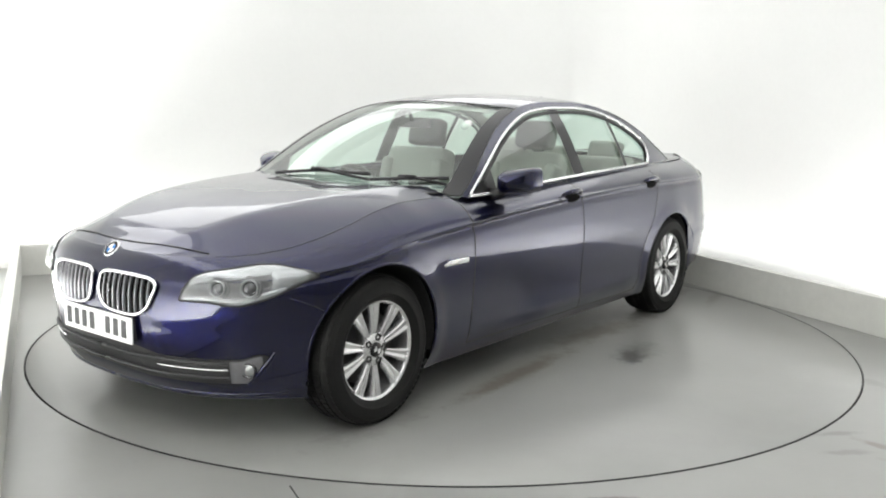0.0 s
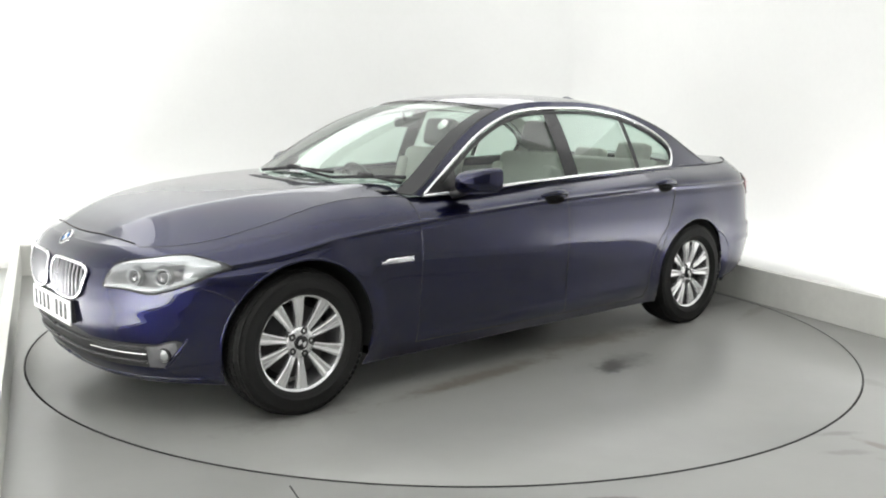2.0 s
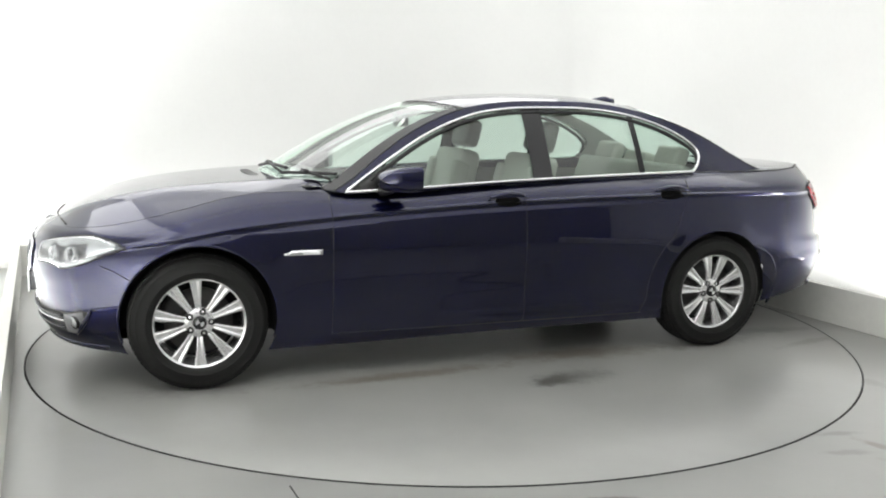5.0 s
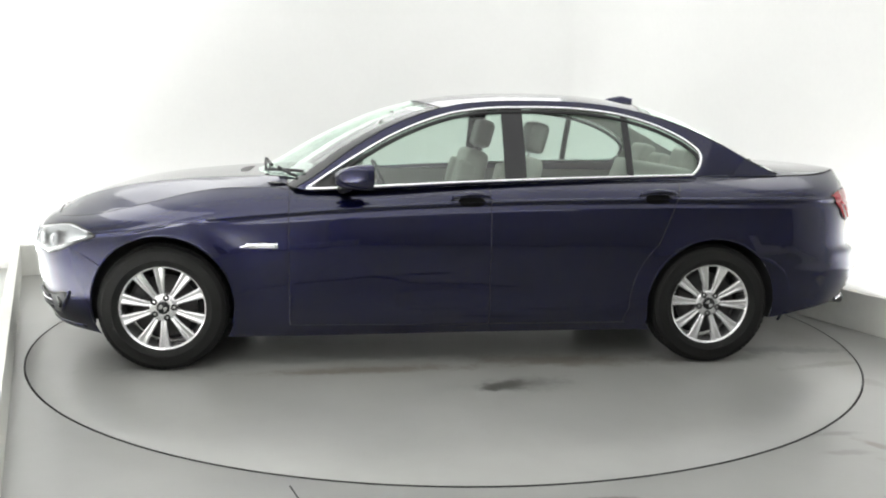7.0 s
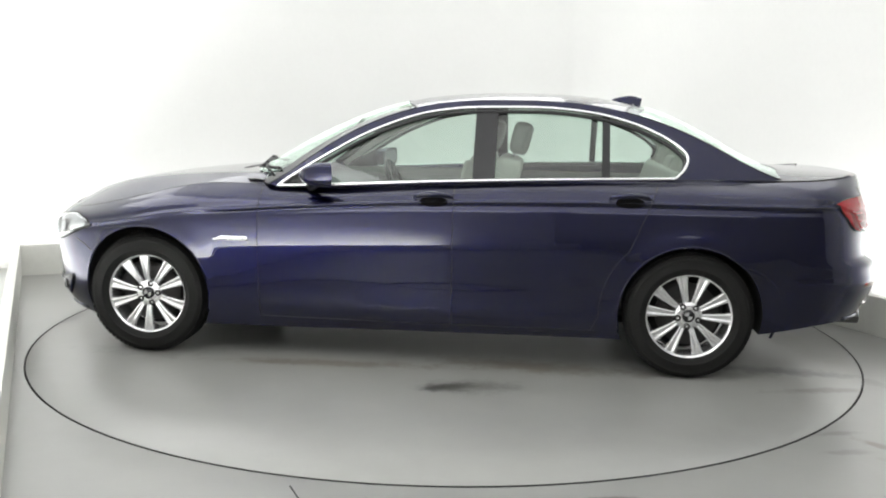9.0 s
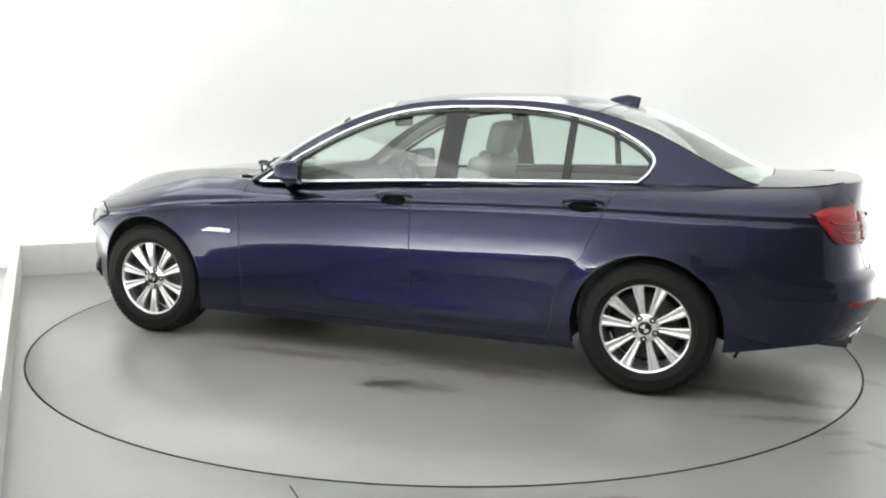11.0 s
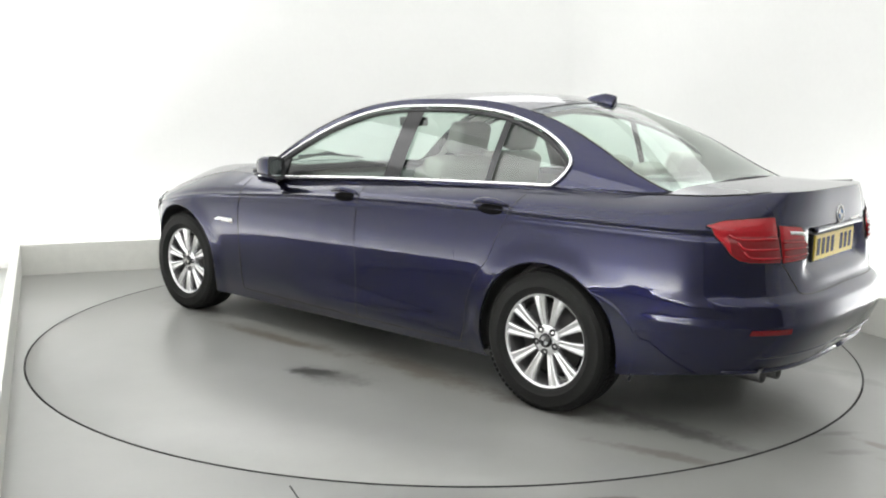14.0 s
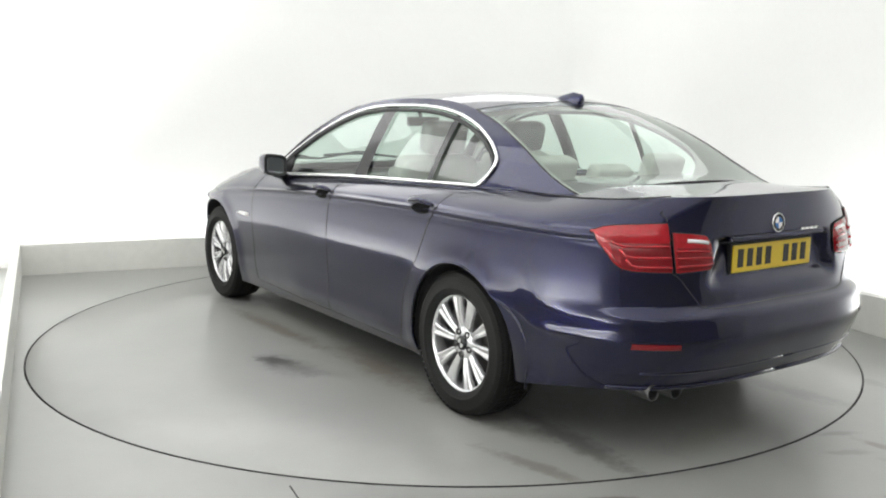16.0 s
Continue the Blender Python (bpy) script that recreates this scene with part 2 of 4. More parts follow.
def studio():
    # floor with a round hole for the turntable
    steps, radius = 128, 2.4515
    verts, faces = [], []
    for i in range(steps):
        a = 2 * math.pi * i / steps
        c, s = math.cos(a), math.sin(a)
        k = min((4.3 if c > 0 else 4.0) / max(1e-6, abs(c)), (3.4 if s > 0 else 7.0) / max(1e-6, abs(s)))
        inner = Vector((radius * c, radius * s, 0))
        outer = room(c * k, s * k)
        ia = Vector((math.cos(a + ROOM), math.sin(a + ROOM), 0)) * radius
        verts += [ia, outer, ia - Vector((0, 0, 0.06))]
    for i in range(steps):
        j = (i + 1) % steps
        faces += [(3 * i, 3 * j, 3 * j + 1, 3 * i + 1), (3 * i + 2, 3 * j + 2, 3 * j, 3 * i)]
    ob = part_mesh("floor", verts, faces, FLOOR_PAINT, smooth=False)
    tagged(ob, label="worn light grey painted concrete studio floor", kind="structure")
    # pit below the turntable
    verts, faces = lathe([(2.452, 0), (0.001, 0)], 128)
    ob = part_mesh("turntable_pit", [Vector((v.x, v.z, -0.062)) for v in verts], faces, GAP)
    tagged(ob, label="dark shallow pit under the turntable", kind="structure")
    # walls with one rounded run: left, back, right, front
    r = 0.45
    line = [room(WL, WF)]
    for ca, cb, a0 in ((WL + r, WB - r, 180), (WR - r, WB - r, 90)):
        line += [room(ca + r * math.cos(radians(a0 - k * 7.5)), cb + r * math.sin(radians(a0 - k * 7.5))) for k in range(13)]
    line += [room(WR, WF)]
    rows = [[p + Vector((0, 0, z)) for p in line] for z in (-0.02, 0.6, 1.4, 2.4, WALL_H)]
    inner = grid(rows)
    mid = room(0.1, -1.6)
    out = [p + (p - mid).normalized() * 0.15 for p in line]
    outer = grid([[p + Vector((0, 0, z)) for p in out] for z in (WALL_H, -0.02)])
    ob = part_mesh("wall_cyclorama", *join(inner, outer), WALL, smooth=True)
    tagged(ob, label="plain white studio wall with rounded corners, washed by light", kind="structure")
    # unseen wall behind the camera, grey to keep reflections in the car dark
    prism("wall_front", WL - 0.15, WR + 0.15, WF - 0.15, WF, -0.02, WALL_H, GREY_WALL, label="unseen grey wall added behind the camera to darken the car's reflections")
    prism("ceiling", WL - 0.2, WR + 0.2, WF - 0.2, WB + 0.2, WALL_H, WALL_H + 0.1, WALL, label="plain white studio ceiling")
    # joints in the floor and one in the wall
    for p, q, w in (((-0.560, -2.462), (-0.330, -2.95), 0.005),):
        p, q = Vector((*p, 0)), Vector((*q, 0))
        d = (q - p).normalized()
        n = Vector((-d.y, d.x, 0)) * w / 2
        up, dn = Vector((0, 0, 0.002)), Vector((0, 0, -0.01))
        v = [p + n + up, p - n + up, q - n + up, q + n + up, p + n + dn, p - n + dn, q - n + dn, q + n + dn]
        ob = part_mesh("floor_joint", v, [(0, 1, 2, 3), (0, 4, 5, 1), (1, 5, 6, 2), (2, 6, 7, 3), (3, 7, 4, 0)], GAP, smooth=False)
        tagged(ob, label="thin dark joint in the concrete floor", kind="structure")
    prism("wall_joint", -1.166, -1.160, WB - 0.003, WB + 0.002, 0.9, 1.42, WALL, label="faint upright joint in the white wall")
    prism("plinth_back", PL - PLINTH_T, PR + PLINTH_T, PB, PB + PLINTH_T, 0, PLINTH_H, PLINTH, label="low off-white board plinth hiding light strips", bevel=0.004)
    prism("plinth_left", PL - PLINTH_T, PL, PF, PB - 0.002, 0, PLINTH_H, PLINTH, label="low off-white board plinth hiding light strips", bevel=0.004)
    prism("plinth_right", PR, PR + PLINTH_T, PF, PB - 0.002, 0, PLINTH_H, PLINTH, label="low off-white board plinth hiding light strips", bevel=0.004)


studio()


def turntable():
    root = new("turntable")
    tagged(root, label="round grey painted turntable, scuffed and oil-stained, with shade painted along the car, flush with the floor", category="turntable")
    prof = [(0.001, 0.0), (0.8, 0.0), (1.6, 0.0), (2.440, 0.0), (2.446, -0.003), (2.446, -0.055)]
    verts, faces = lathe(prof, 160)
    ring_v, ring_f = lathe([(2.441, 0.0), (2.441, 0.0015), (2.446, 0.0015), (2.447, -0.02)], 160)
    part_mesh("edge_band", [Vector((v.x, v.z, v.y + 0.001)) for v in ring_v], [f[::-1] for f in ring_f], DARK, root, "thin dark edge band")
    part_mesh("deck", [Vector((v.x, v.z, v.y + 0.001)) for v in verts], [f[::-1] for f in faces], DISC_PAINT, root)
    return root


TABLE = turntable()

# ---- the car: x forward, y to its left ----
CAR = new("saloon_car")
tagged(CAR, label="dark navy blue metallic four-door saloon car parked on the turntable", category="car")
XF, XR = 1.35, -1.75          # where the nose and the tail begin to round
NF, NR = 2.75, 3.3             # how square the rounding is
HUBS = ((1.484, 0.348), (-1.484, 0.332))
ARCH = 0.374
nose_x = spline([(0.14, 2.13), (0.20, 2.20), (0.28, 2.245), (0.40, 2.270), (0.465, 2.277), (0.485, 2.278), (0.55, 2.284), (0.60, 2.284), (0.68, 2.270), (0.76, 2.236), (0.80, 2.19)])
tail_x = spline([(0.14, -2.37), (0.22, -2.41), (0.30, -2.468), (0.37, -2.517), (0.43, -2.548), (0.505, -2.574), (0.53, -2.575), (0.560, -2.568), (0.615, -2.555), (0.645, -2.505), (0.80, -2.482), (0.95, -2.462), (1.07, -2.475)])
crease_z = spline([(-2.60, 0.915), (-1.8, 0.918), (-1.3, 0.919), (-0.7, 0.912), (-0.1, 0.895), (0.4, 0.870), (0.9, 0.835), (1.3, 0.80), (1.7, 0.735), (2.0, 0.70), (2.32, 0.68)])
top_z = spline([(-2.60, 1.066), (-2.46, 1.062), (-2.36, 1.050), (-2.2, 1.038), (-1.95, 1.030), (-1.36, 1.016), (-0.73, 1.000), (-0.12, 0.975), (0.49, 0.945), (0.75, 0.945), (0.95, 0.957), (1.15, 0.952), (1.35, 0.924), (1.55, 0.880), (1.75, 0.838), (1.95, 0.800), (2.10, 0.782), (2.32, 0.772)])
inset = spline([(-2.60, 0.15), (-2.1, 0.16), (-1.9, 0.17), (-1.4, 0.135), (-0.6, 0.115), (0.5, 0.115), (0.8, 0.12), (1.1, 0.16), (1.5, 0.165), (1.8, 0.15), (2.1, 0.10), (2.32, 0.03)])
bottom_z = spline([(-2.60, 0.325), (-2.3, 0.312), (-1.95, 0.260), (-1.85, 0.246), (-1.3, 0.19), (0.0, 0.18), (0.9, 0.17), (1.75, 0.175), (2.0, 0.19), (2.32, 0.20)])
side_in = spline([(0.10, 0.090), (0.18, 0.066), (0.225, 0.049), (0.265, 0.036), (0.295, 0.029), (0.35, 0.021), (0.41, 0.0155), (0.50, 0.009), (0.58, 0.0035), (0.65, 0.0), (0.72, 0.0018), (0.80, 0.009), (0.92, 0.021), (1.2, 0.03)])
# the lower crease of the doors, deepest below the middle of the car
sill_crease = spline([(0.18, 0.0), (0.225, 0.009), (0.265, 0.0165), (0.300, 0.0165), (0.36, 0.0075), (0.42, 0.002), (0.50, 0.0)])
crease_along = spline([(-1.4, 0.0), (-1.1, 0.3), (-0.8, 1.0), (0.1, 1.0), (0.45, 0.25), (0.8, 0.0), (1.3, 0.0), (1.6, 0.2), (2.3, 0.2)])
hood_z = spline([(0.70, 1.015), (1.0, 1.008), (1.28, 0.994), (1.53, 0.975), (1.78, 0.938), (1.98, 0.882), (2.07, 0.843), (2.13, 0.808), (2.195, 0.774)])
deck_z = spline([(-2.52, 1.063), (-2.46, 1.066), (-2.2, 1.070), (-1.9, 1.082)])
side_w = spline([(-2.6, 0.900), (-1.9, 0.912), (-1.48, 0.930), (-1.0, 0.930), (0.2, 0.930), (1.0, 0.926), (1.48, 0.930), (1.9, 0.915), (2.32, 0.90)])


def skin(c, z, off=0.0, half=True):
    """A point on the left half of the car's flank. c: -2 mid tail, -1 to 1 the side, 2 mid nose. z: height."""
    z = float(z)
    if c > 1:
        a = (c - 1) * math.pi / 2
        a = math.acos(max(0.0, min(1.0, max(0.0, math.cos(a)) ** (NF / 2.4))))
        k, w, n = nose_x(min(z, 0.80)) - XF, math.sin(a), NF
        xx, yy = XF + k * w ** (2 / n), math.cos(a) ** (2 / n) if a < math.pi / 2 - 1e-6 else 0.0
    elif c < -1:
        a = (-c - 1) * math.pi / 2
        k, w, n = XR - tail_x(z), math.sin(a), NR
        xx, yy = XR - k * w ** (2 / n), math.cos(a) ** (2 / n) if a < math.pi / 2 - 1e-6 else 0.0
    else:
        xx, yy = lerp(XR, XF, (c + 1) / 2), 1.0
    w = side_w(xx) - side_in(z) + sill_crease(z) * crease_along(xx)
    zc, zt = crease_z(xx), top_z(xx)
    if z > zc:
        q = min(1.15, (z - zc) / (zt - zc))
        w -= 0.015 * min(1, q * 9) + (inset(xx) - 0.015) * q ** 1.9
        if c > 1:
            xx -= (xx - XF) * 0.03 * q ** 2
        elif c < -1:
            xx += 0.02 * q ** 2
    else:
        w -= 0.010 * math.exp(-((zc - z - 0.024) / 0.016) ** 2) if xx < 0.9 or c > 1 else 0.010 * math.exp(-((zc - z - 0.024) / 0.016) ** 2) * max(0.0, 1 - (xx - 0.9) / 0.5)
    # recess round the rear plate
    if c < -1.4:
        def ease(v):
            v = max(0.0, min(1.0, v))
            return v * v * (3 - 2 * v)
        yw = w * yy
        half_w = lerp(0.46, 0.37, max(0, min(1, (z - 0.64) / 0.24)))
        xx += 0.046 * ease((half_w - yw) / 0.06) * ease((z - 0.685) / 0.075) * ease((0.905 - z) / 0.02)
    # a folded line along the rear bumper
    if c < -1:
        w += 0.009 * math.exp(-((z - 0.518) / 0.014) ** 2) * max(0.0, min(1.0, (-1.93 - xx) / 0.12)) * yy
    # flared wheel arches
    for hx, hz in HUBS:
        d = math.hypot(xx - hx, z - hz)
        w += 0.011 * math.exp(-((d - ARCH - 0.005) / 0.055) ** 2)
    p = Vector((xx, w * yy, z))
    if off:
        e = 0.01
        pa, pb = skin(min(2, c + e), z), skin(max(-2, c - e), z)
        pc, pd = skin(c, z + e), skin(c, z - e)
        nrm = (pa - pb).cross(pc - pd)
        if nrm.length > 1e-9:
            p -= nrm.normalized() * off
    return p


def c_of(x):
    """The flank coordinate of a place x along the straight side."""
    return (x - XR) / (XF - XR) * 2 - 1


def c_nose(x, z):
    """The flank coordinate on the rounded nose."""
    s = max(0.0, min(1.0, (x - XF) / (nose_x(z) - XF)))
    return 1 + math.acos(math.sqrt(max(0.0, 1 - s ** NF)) ** (2.4 / NF)) / (math.pi / 2)


def c_tail(x, z):
    """The flank coordinate on the rounded tail."""
    s = max(0.0, min(1.0, (XR - x) / (XR - tail_x(z))))
    return -1 - math.asin(s ** (NR / 2)) / (math.pi / 2)


def flip(p):
    return Vector((p[0], -p[1], p[2]))


def flipped(vf):
    return [flip(v) for v in vf[0]], [tuple(f)[::-1] for f in vf[1]]


def door_back(z):
    """The rear edge of the rear door, which follows the wheel arch."""
    x = -1.30 + (1.0 - z) * 0.42
    if z < 0.66:
        x = max(x, -1.484 + math.sqrt(max(0.0, 0.47 ** 2 - (z - 0.33) ** 2)))
    return x


def panel_of(x, y, z, c):
    if c < -1 and x < -1.86 and z < 0.60 + (0.04 if c > -1.6 else 0):
        return "rear_bumper"
    if c > 1 and x > 1.80 and z < 0.60:
        return "front_bumper"
    if c > 1.52 and z < 0.78:
        return "front_bumper"
    if z < 0.235 and -1.1 < x < 1.1:
        return "sill_panel"
    if x > 0.83:
        return "front_wing"
    if x > -0.235:
        return "front_door"
    if x > door_back(z):
        return "rear_door"
    if c < -1.55 and z > 0.62:
        return "boot_face"
    return "rear_wing"


def paint_normals(ob, nrm):
    ob.data.normals_split_custom_set_from_vertices([tuple(n) for n in nrm])


def body_panels():
    cols = [-2 + i / 40 for i in range(40)] + [-1 + 2 * i / 108 for i in range(108)] + [1 + i / 30 for i in range(31)]
    rows_low, rows_up = 40, 12
    verts, cs = [], []
    nrow = rows_low + rows_up + 1
    for c in cols:
        x0 = skin(c, 0.6).x
        zb, zc, zt = bottom_z(x0), crease_z(x0), top_z(x0)
        for r in range(nrow):
            z = lerp(zb, zc, 1 - (1 - r / rows_low) ** 1.4) if r <= rows_low else lerp(zc, zt, ((r - rows_low) / rows_up) ** 1.35)
            verts.append(skin(c, z))
            cs.append(c)
    quads = [(i * nrow + r, i * nrow + r + 1, (i + 1) * nrow + r + 1, (i + 1) * nrow + r) for i in range(len(cols) - 1) for r in range(nrow - 1)]
    keep, cut = {}, []
    for q in quads:
        m = sum((verts[i] for i in q), Vector()) / 4
        if abs(m.x) < 2 and min(math.hypot(m.x - hx, m.z - hz) for hx, hz in HUBS) < ARCH:
            cut.append(q)
            continue
        keep.setdefault(panel_of(m.x, m.y, m.z, sum(cs[i] for i in q) / 4), []).append(q)
    used = {i for qs in keep.values() for q in qs for i in q}
    gone = {i for q in quads for i in q} & {i for q in cut for i in q}
    for i in used:
        for hx, hz in HUBS:
            d = math.hypot(verts[i].x - hx, verts[i].z - hz)
            if d < ARCH or (i in gone and d < ARCH + 0.06):
                v = verts[i]
                k = ARCH / max(d, 1e-6)
                z2, x2 = max(hz + (v.z - hz) * k, bottom_z(v.x)), hx + (v.x - hx) * k
                verts[i] = Vector((x2, skin(c_of(x2) if x2 < XF else c_nose(x2, z2), z2).y, z2))
    # one set of normals for all panels, so that light runs on over the joints
    acc = [Vector() for _ in verts]
    for qs in keep.values():
        for q in qs:
            n = (verts[q[2]] - verts[q[0]]).cross(verts[q[3]] - verts[q[1]])
            for i in q:
                acc[i] += n
    for n in acc:
        if n.length:
            n.normalize()
    sign = 1 if acc[90 * nrow + 10].y > 0 else -1
    for name, qs in keep.items():
        ids = sorted({i for q in qs for i in q})
        back = {i: k for k, i in enumerate(ids)}
        lv = [verts[i] for i in ids]
        ln = [acc[i] * sign for i in ids]
        lf = [tuple(back[i] for i in (q if sign > 0 else q[::-1])) for q in qs]
        if name in ("rear_bumper", "front_bumper", "boot_face"):
            v2, f2 = join((lv, lf), flipped((lv, lf)))
            ob = part_mesh(name, v2, f2, PAINT, CAR)
            paint_normals(ob, ln + [flip(n) for n in ln])
        else:
            ob = part_mesh(name, lv, lf, PAINT, CAR)
            paint_normals(ob, ln)
            v2, f2 = flipped((lv, lf))
            ob = part_mesh(name, v2, f2, PAINT, CAR)
            paint_normals(ob, [flip(n) for n in ln])


body_panels()


def edge_point(c):
    x0 = skin(c, 0.6).x
    return skin(c, top_z(x0))


def cap(name, cs, height, crown):
    """The bonnet or the boot lid: a crowned sheet between the upper edges of the flanks."""
    rows = []
    n = 14
    for c in cs:
        e = edge_point(c)
        h = height(e.x)
        row = []
        for k in range(-n, n + 1):
            s = k / n
            s = math.copysign(abs(s) ** 0.85, s)
            row.append(Vector((e.x, e.y * s, lerp(h, e.z, abs(s) ** crown))))
        rows.append(row)
    return grid(rows)


def bonnet_fall(x, s):
    """How far the bonnet has dropped towards its edge: a gentle middle, then a folded line and a steeper flank."""
    u = min(1.0, max(0.0, (x - 0.8) / 1.3))
    fold = lerp(0.80, 0.50, u)
    k = 0.5 + 0.5 * math.tanh((s - fold) / 0.035)
    gentle, steep = 0.07 * (s / fold) ** 2, 0.07 + 0.93 * (max(0.0, s - fold) / (1 - fold)) ** 1.25
    return min(1.0, lerp(gentle, steep, k))


def bonnet_sheet():
    cs = [c_of(0.72) + (1 - c_of(0.72)) * i / 22 for i in range(22)] + [1 + 0.96 * (i / 26) for i in range(27)] + [1.975, 1.99]
    rows = []
    n = 30
    for c in cs:
        e = edge_point(c)
        row = []
        for k in range(-n, n + 1):
            s = k / n
            row.append(Vector((e.x, e.y * s, lerp(hood_z(e.x), e.z, bonnet_fall(e.x, abs(s))))))
        rows.append(row)
    v, f = grid(rows)
    return v, [q[::-1] for q in f]


part_mesh("bonnet", *bonnet_sheet(), PAINT, CAR)
_cs = [-2 + i / 22 for i in range(23)]
_cs = [c for c in _cs if c < -1.0] + [c_of(XR + 0.06 * i) for i in range(0, 3)]
_v, _f = cap("boot_lid", [c for c in _cs if c > -1.995], deck_z, 3.0)
part_mesh("boot_lid", _v, [q[::-1] for q in _f], PAINT, CAR)

# ---- glasshouse ----
belt_y = spline([(-2.05, 0.665), (-1.75, 0.735), (-1.4, 0.785), (-0.6, 0.820), (0.4, 0.822), (0.75, 0.812), (1.0, 0.775)])
RAIL = [(0.80, 0.960), (0.69, 1.028), (0.50, 1.165), (0.32, 1.272), (0.13, 1.353), (-0.05, 1.402), (-0.20, 1.424), (-0.40, 1.436), (-0.74, 1.435), (-0.98, 1.413),
        (-1.20, 1.366), (-1.38, 1.308), (-1.56, 1.230), (-1.75, 1.130), (-1.90, 1.062), (-1.99, 1.035)]
DLO = [(0.745, 0.952), (0.62, 1.035), (0.50, 1.112), (0.31, 1.222), (0.13, 1.302), (-0.05, 1.358), (-0.24, 1.386), (-0.44, 1.395), (-0.73, 1.394), (-0.98, 1.368),
       (-1.18, 1.318), (-1.33, 1.255), (-1.43, 1.190), (-1.462, 1.140), (-1.440, 1.080), (-1.395, 1.036)]


def glass_y(x, z):
    d = z - 0.95
    return belt_y(x) - 0.40 * d - 0.32 * d * d


def house(x, z, off=0.0):
    return Vector((x, glass_y(x, z) + off, z + off * 0.35))


def smooth_line(pts, per=6):
    """A denser line through 2D points (Catmull-Rom)."""
    out = []
    n = len(pts)
    for i in range(n - 1):
        p0, p1, p2, p3 = pts[max(0, i - 1)], pts[i], pts[i + 1], pts[min(n - 1, i + 2)]
        for k in range(per):
            t = k / per
            out.append(tuple(0.5 * (2 * b + (c - a) * t + (2 * a - 5 * b + 4 * c - d) * t * t + (3 * b - a - 3 * c + d) * t ** 3) for a, b, c, d in zip(p0, p1, p2, p3)))
    out.append(tuple(pts[-1]))
    return out


rail_line, dlo_line = smooth_line(RAIL), smooth_line(DLO)


spline_low = spline([(-1.395, 1.036), (-0.73, 1.018), (-0.12, 0.994), (0.49, 0.962), (0.745, 0.952)])


def loop_ring(a, b, steps=4):
    rows = []
    for k in range(steps + 1):
        s = k / steps
        rows.append([house(lerp(p[0], q[0], s), lerp(p[1], q[1], s)) for p, q in zip(a, b)])
    return grid(rows)


def both(name, vf, material, label="", smooth=True, parent=None):
    obs = []
    for v, f in (vf, flipped(vf)):
        obs.append(part_mesh(name, v, f, material, parent or CAR, label, smooth))
    return obs


# pillars and roof rails round the side windows
both("pillar_frame", loop_ring(rail_line, dlo_line), PAINT)
_low = [(x, spline_low(x)) for x in [lerp(-1.395, 0.745, i / 60) for i in range(61)]]
_beltlow = [(lerp(-1.99, 0.80, i / 60), 0) for i in range(61)]
_beltlow = [(x, top_z(x) - 0.004) for x, _ in _beltlow]
_bl0 = []
for x, _ in _beltlow:
    c = (x - XR) / (XF - XR) * 2 - 1
    _bl0.append(edge_point(c if c > -1 else c_tail(x, 1.0)) + Vector((0, -0.001, 0.0005)))
both("belt_panel", grid([[a.lerp(house(*q), s) for a, q in zip(_bl0, _low)] for s in (0, 0.35, 0.7, 1)]), PAINT)


def roof_row(p, s_mid):
    """A row across the car from one rail to the other. s_mid: (forward bow, rise)."""
    e = house(*p)
    row = []
    for k in range(-12, 13):
        s = k / 12
        q = 1 - abs(s) ** 2.2
        row.append(Vector((e.x + s_mid[0] * q, e.y * s, e.z + s_mid[1] * q)))
    return row


bow_x = spline([(-1.99, -0.03), (-1.56, -0.06), (-1.20, -0.09), (-0.9, -0.05), (-0.3, 0.03), (0.0, 0.11), (0.32, 0.17), (0.69, 0.26), (0.80, 0.28)])
bow_z = spline([(-1.99, 0.046), (-1.56, 0.044), (-1.20, 0.046), (-0.6, 0.046), (-0.2, 0.044), (0.13, 0.036), (0.69, 0.030), (0.80, 0.034)])
_rows = [(p, roof_row(p, (bow_x(p[0]), bow_z(p[0])))) for p in rail_line]
WS_TOP, RW_TOP = 0.03, -1.17
screen = [r for p, r in _rows if p[0] >= WS_TOP - 0.04]
roofr = [r for p, r in _rows if RW_TOP - 0.04 <= p[0] <= WS_TOP + 0.04]
rearw = [r for p, r in _rows if p[0] <= RW_TOP + 0.04]


def sheet(rows):
    v, f = grid(rows)
    return v, [q for q in f]


part_mesh("roof", *sheet(roofr), PAINT, CAR)
part_mesh("windscreen", *sheet(screen), GLASS, CAR, "clear windscreen glass")
part_mesh("rear_window", *sheet(rearw), GLASS, CAR, "clear rear window glass")


# side panes: front door, rear door, quarter light
def dlo_top(x):
    best = None
    for p, q in zip(dlo_line, dlo_line[1:]):
        a, b = p[0], q[0]
        if (a - x) * (b - x) <= 0 and abs(a - b) > 1e-9:
            z = lerp(p[1], q[1], (x - a) / (b - a))
            best = z if best is None else max(best, z)
    return best if best is not None else 1.05


def pane(x0, x1, off=-0.008, n=24):
    rows = []
    for i in range(n + 1):
        x = lerp(x0, x1, i / n)
        lo = spline_low(x) if x > -1.395 else lerp(1.036, 1.14, (-1.395 - x) / 0.067)
        hi = max(lo + 0.001, dlo_top(x))
        rows.append([house(x, lerp(lo, hi, k / 8), off) for k in range(9)])
    return grid(rows)


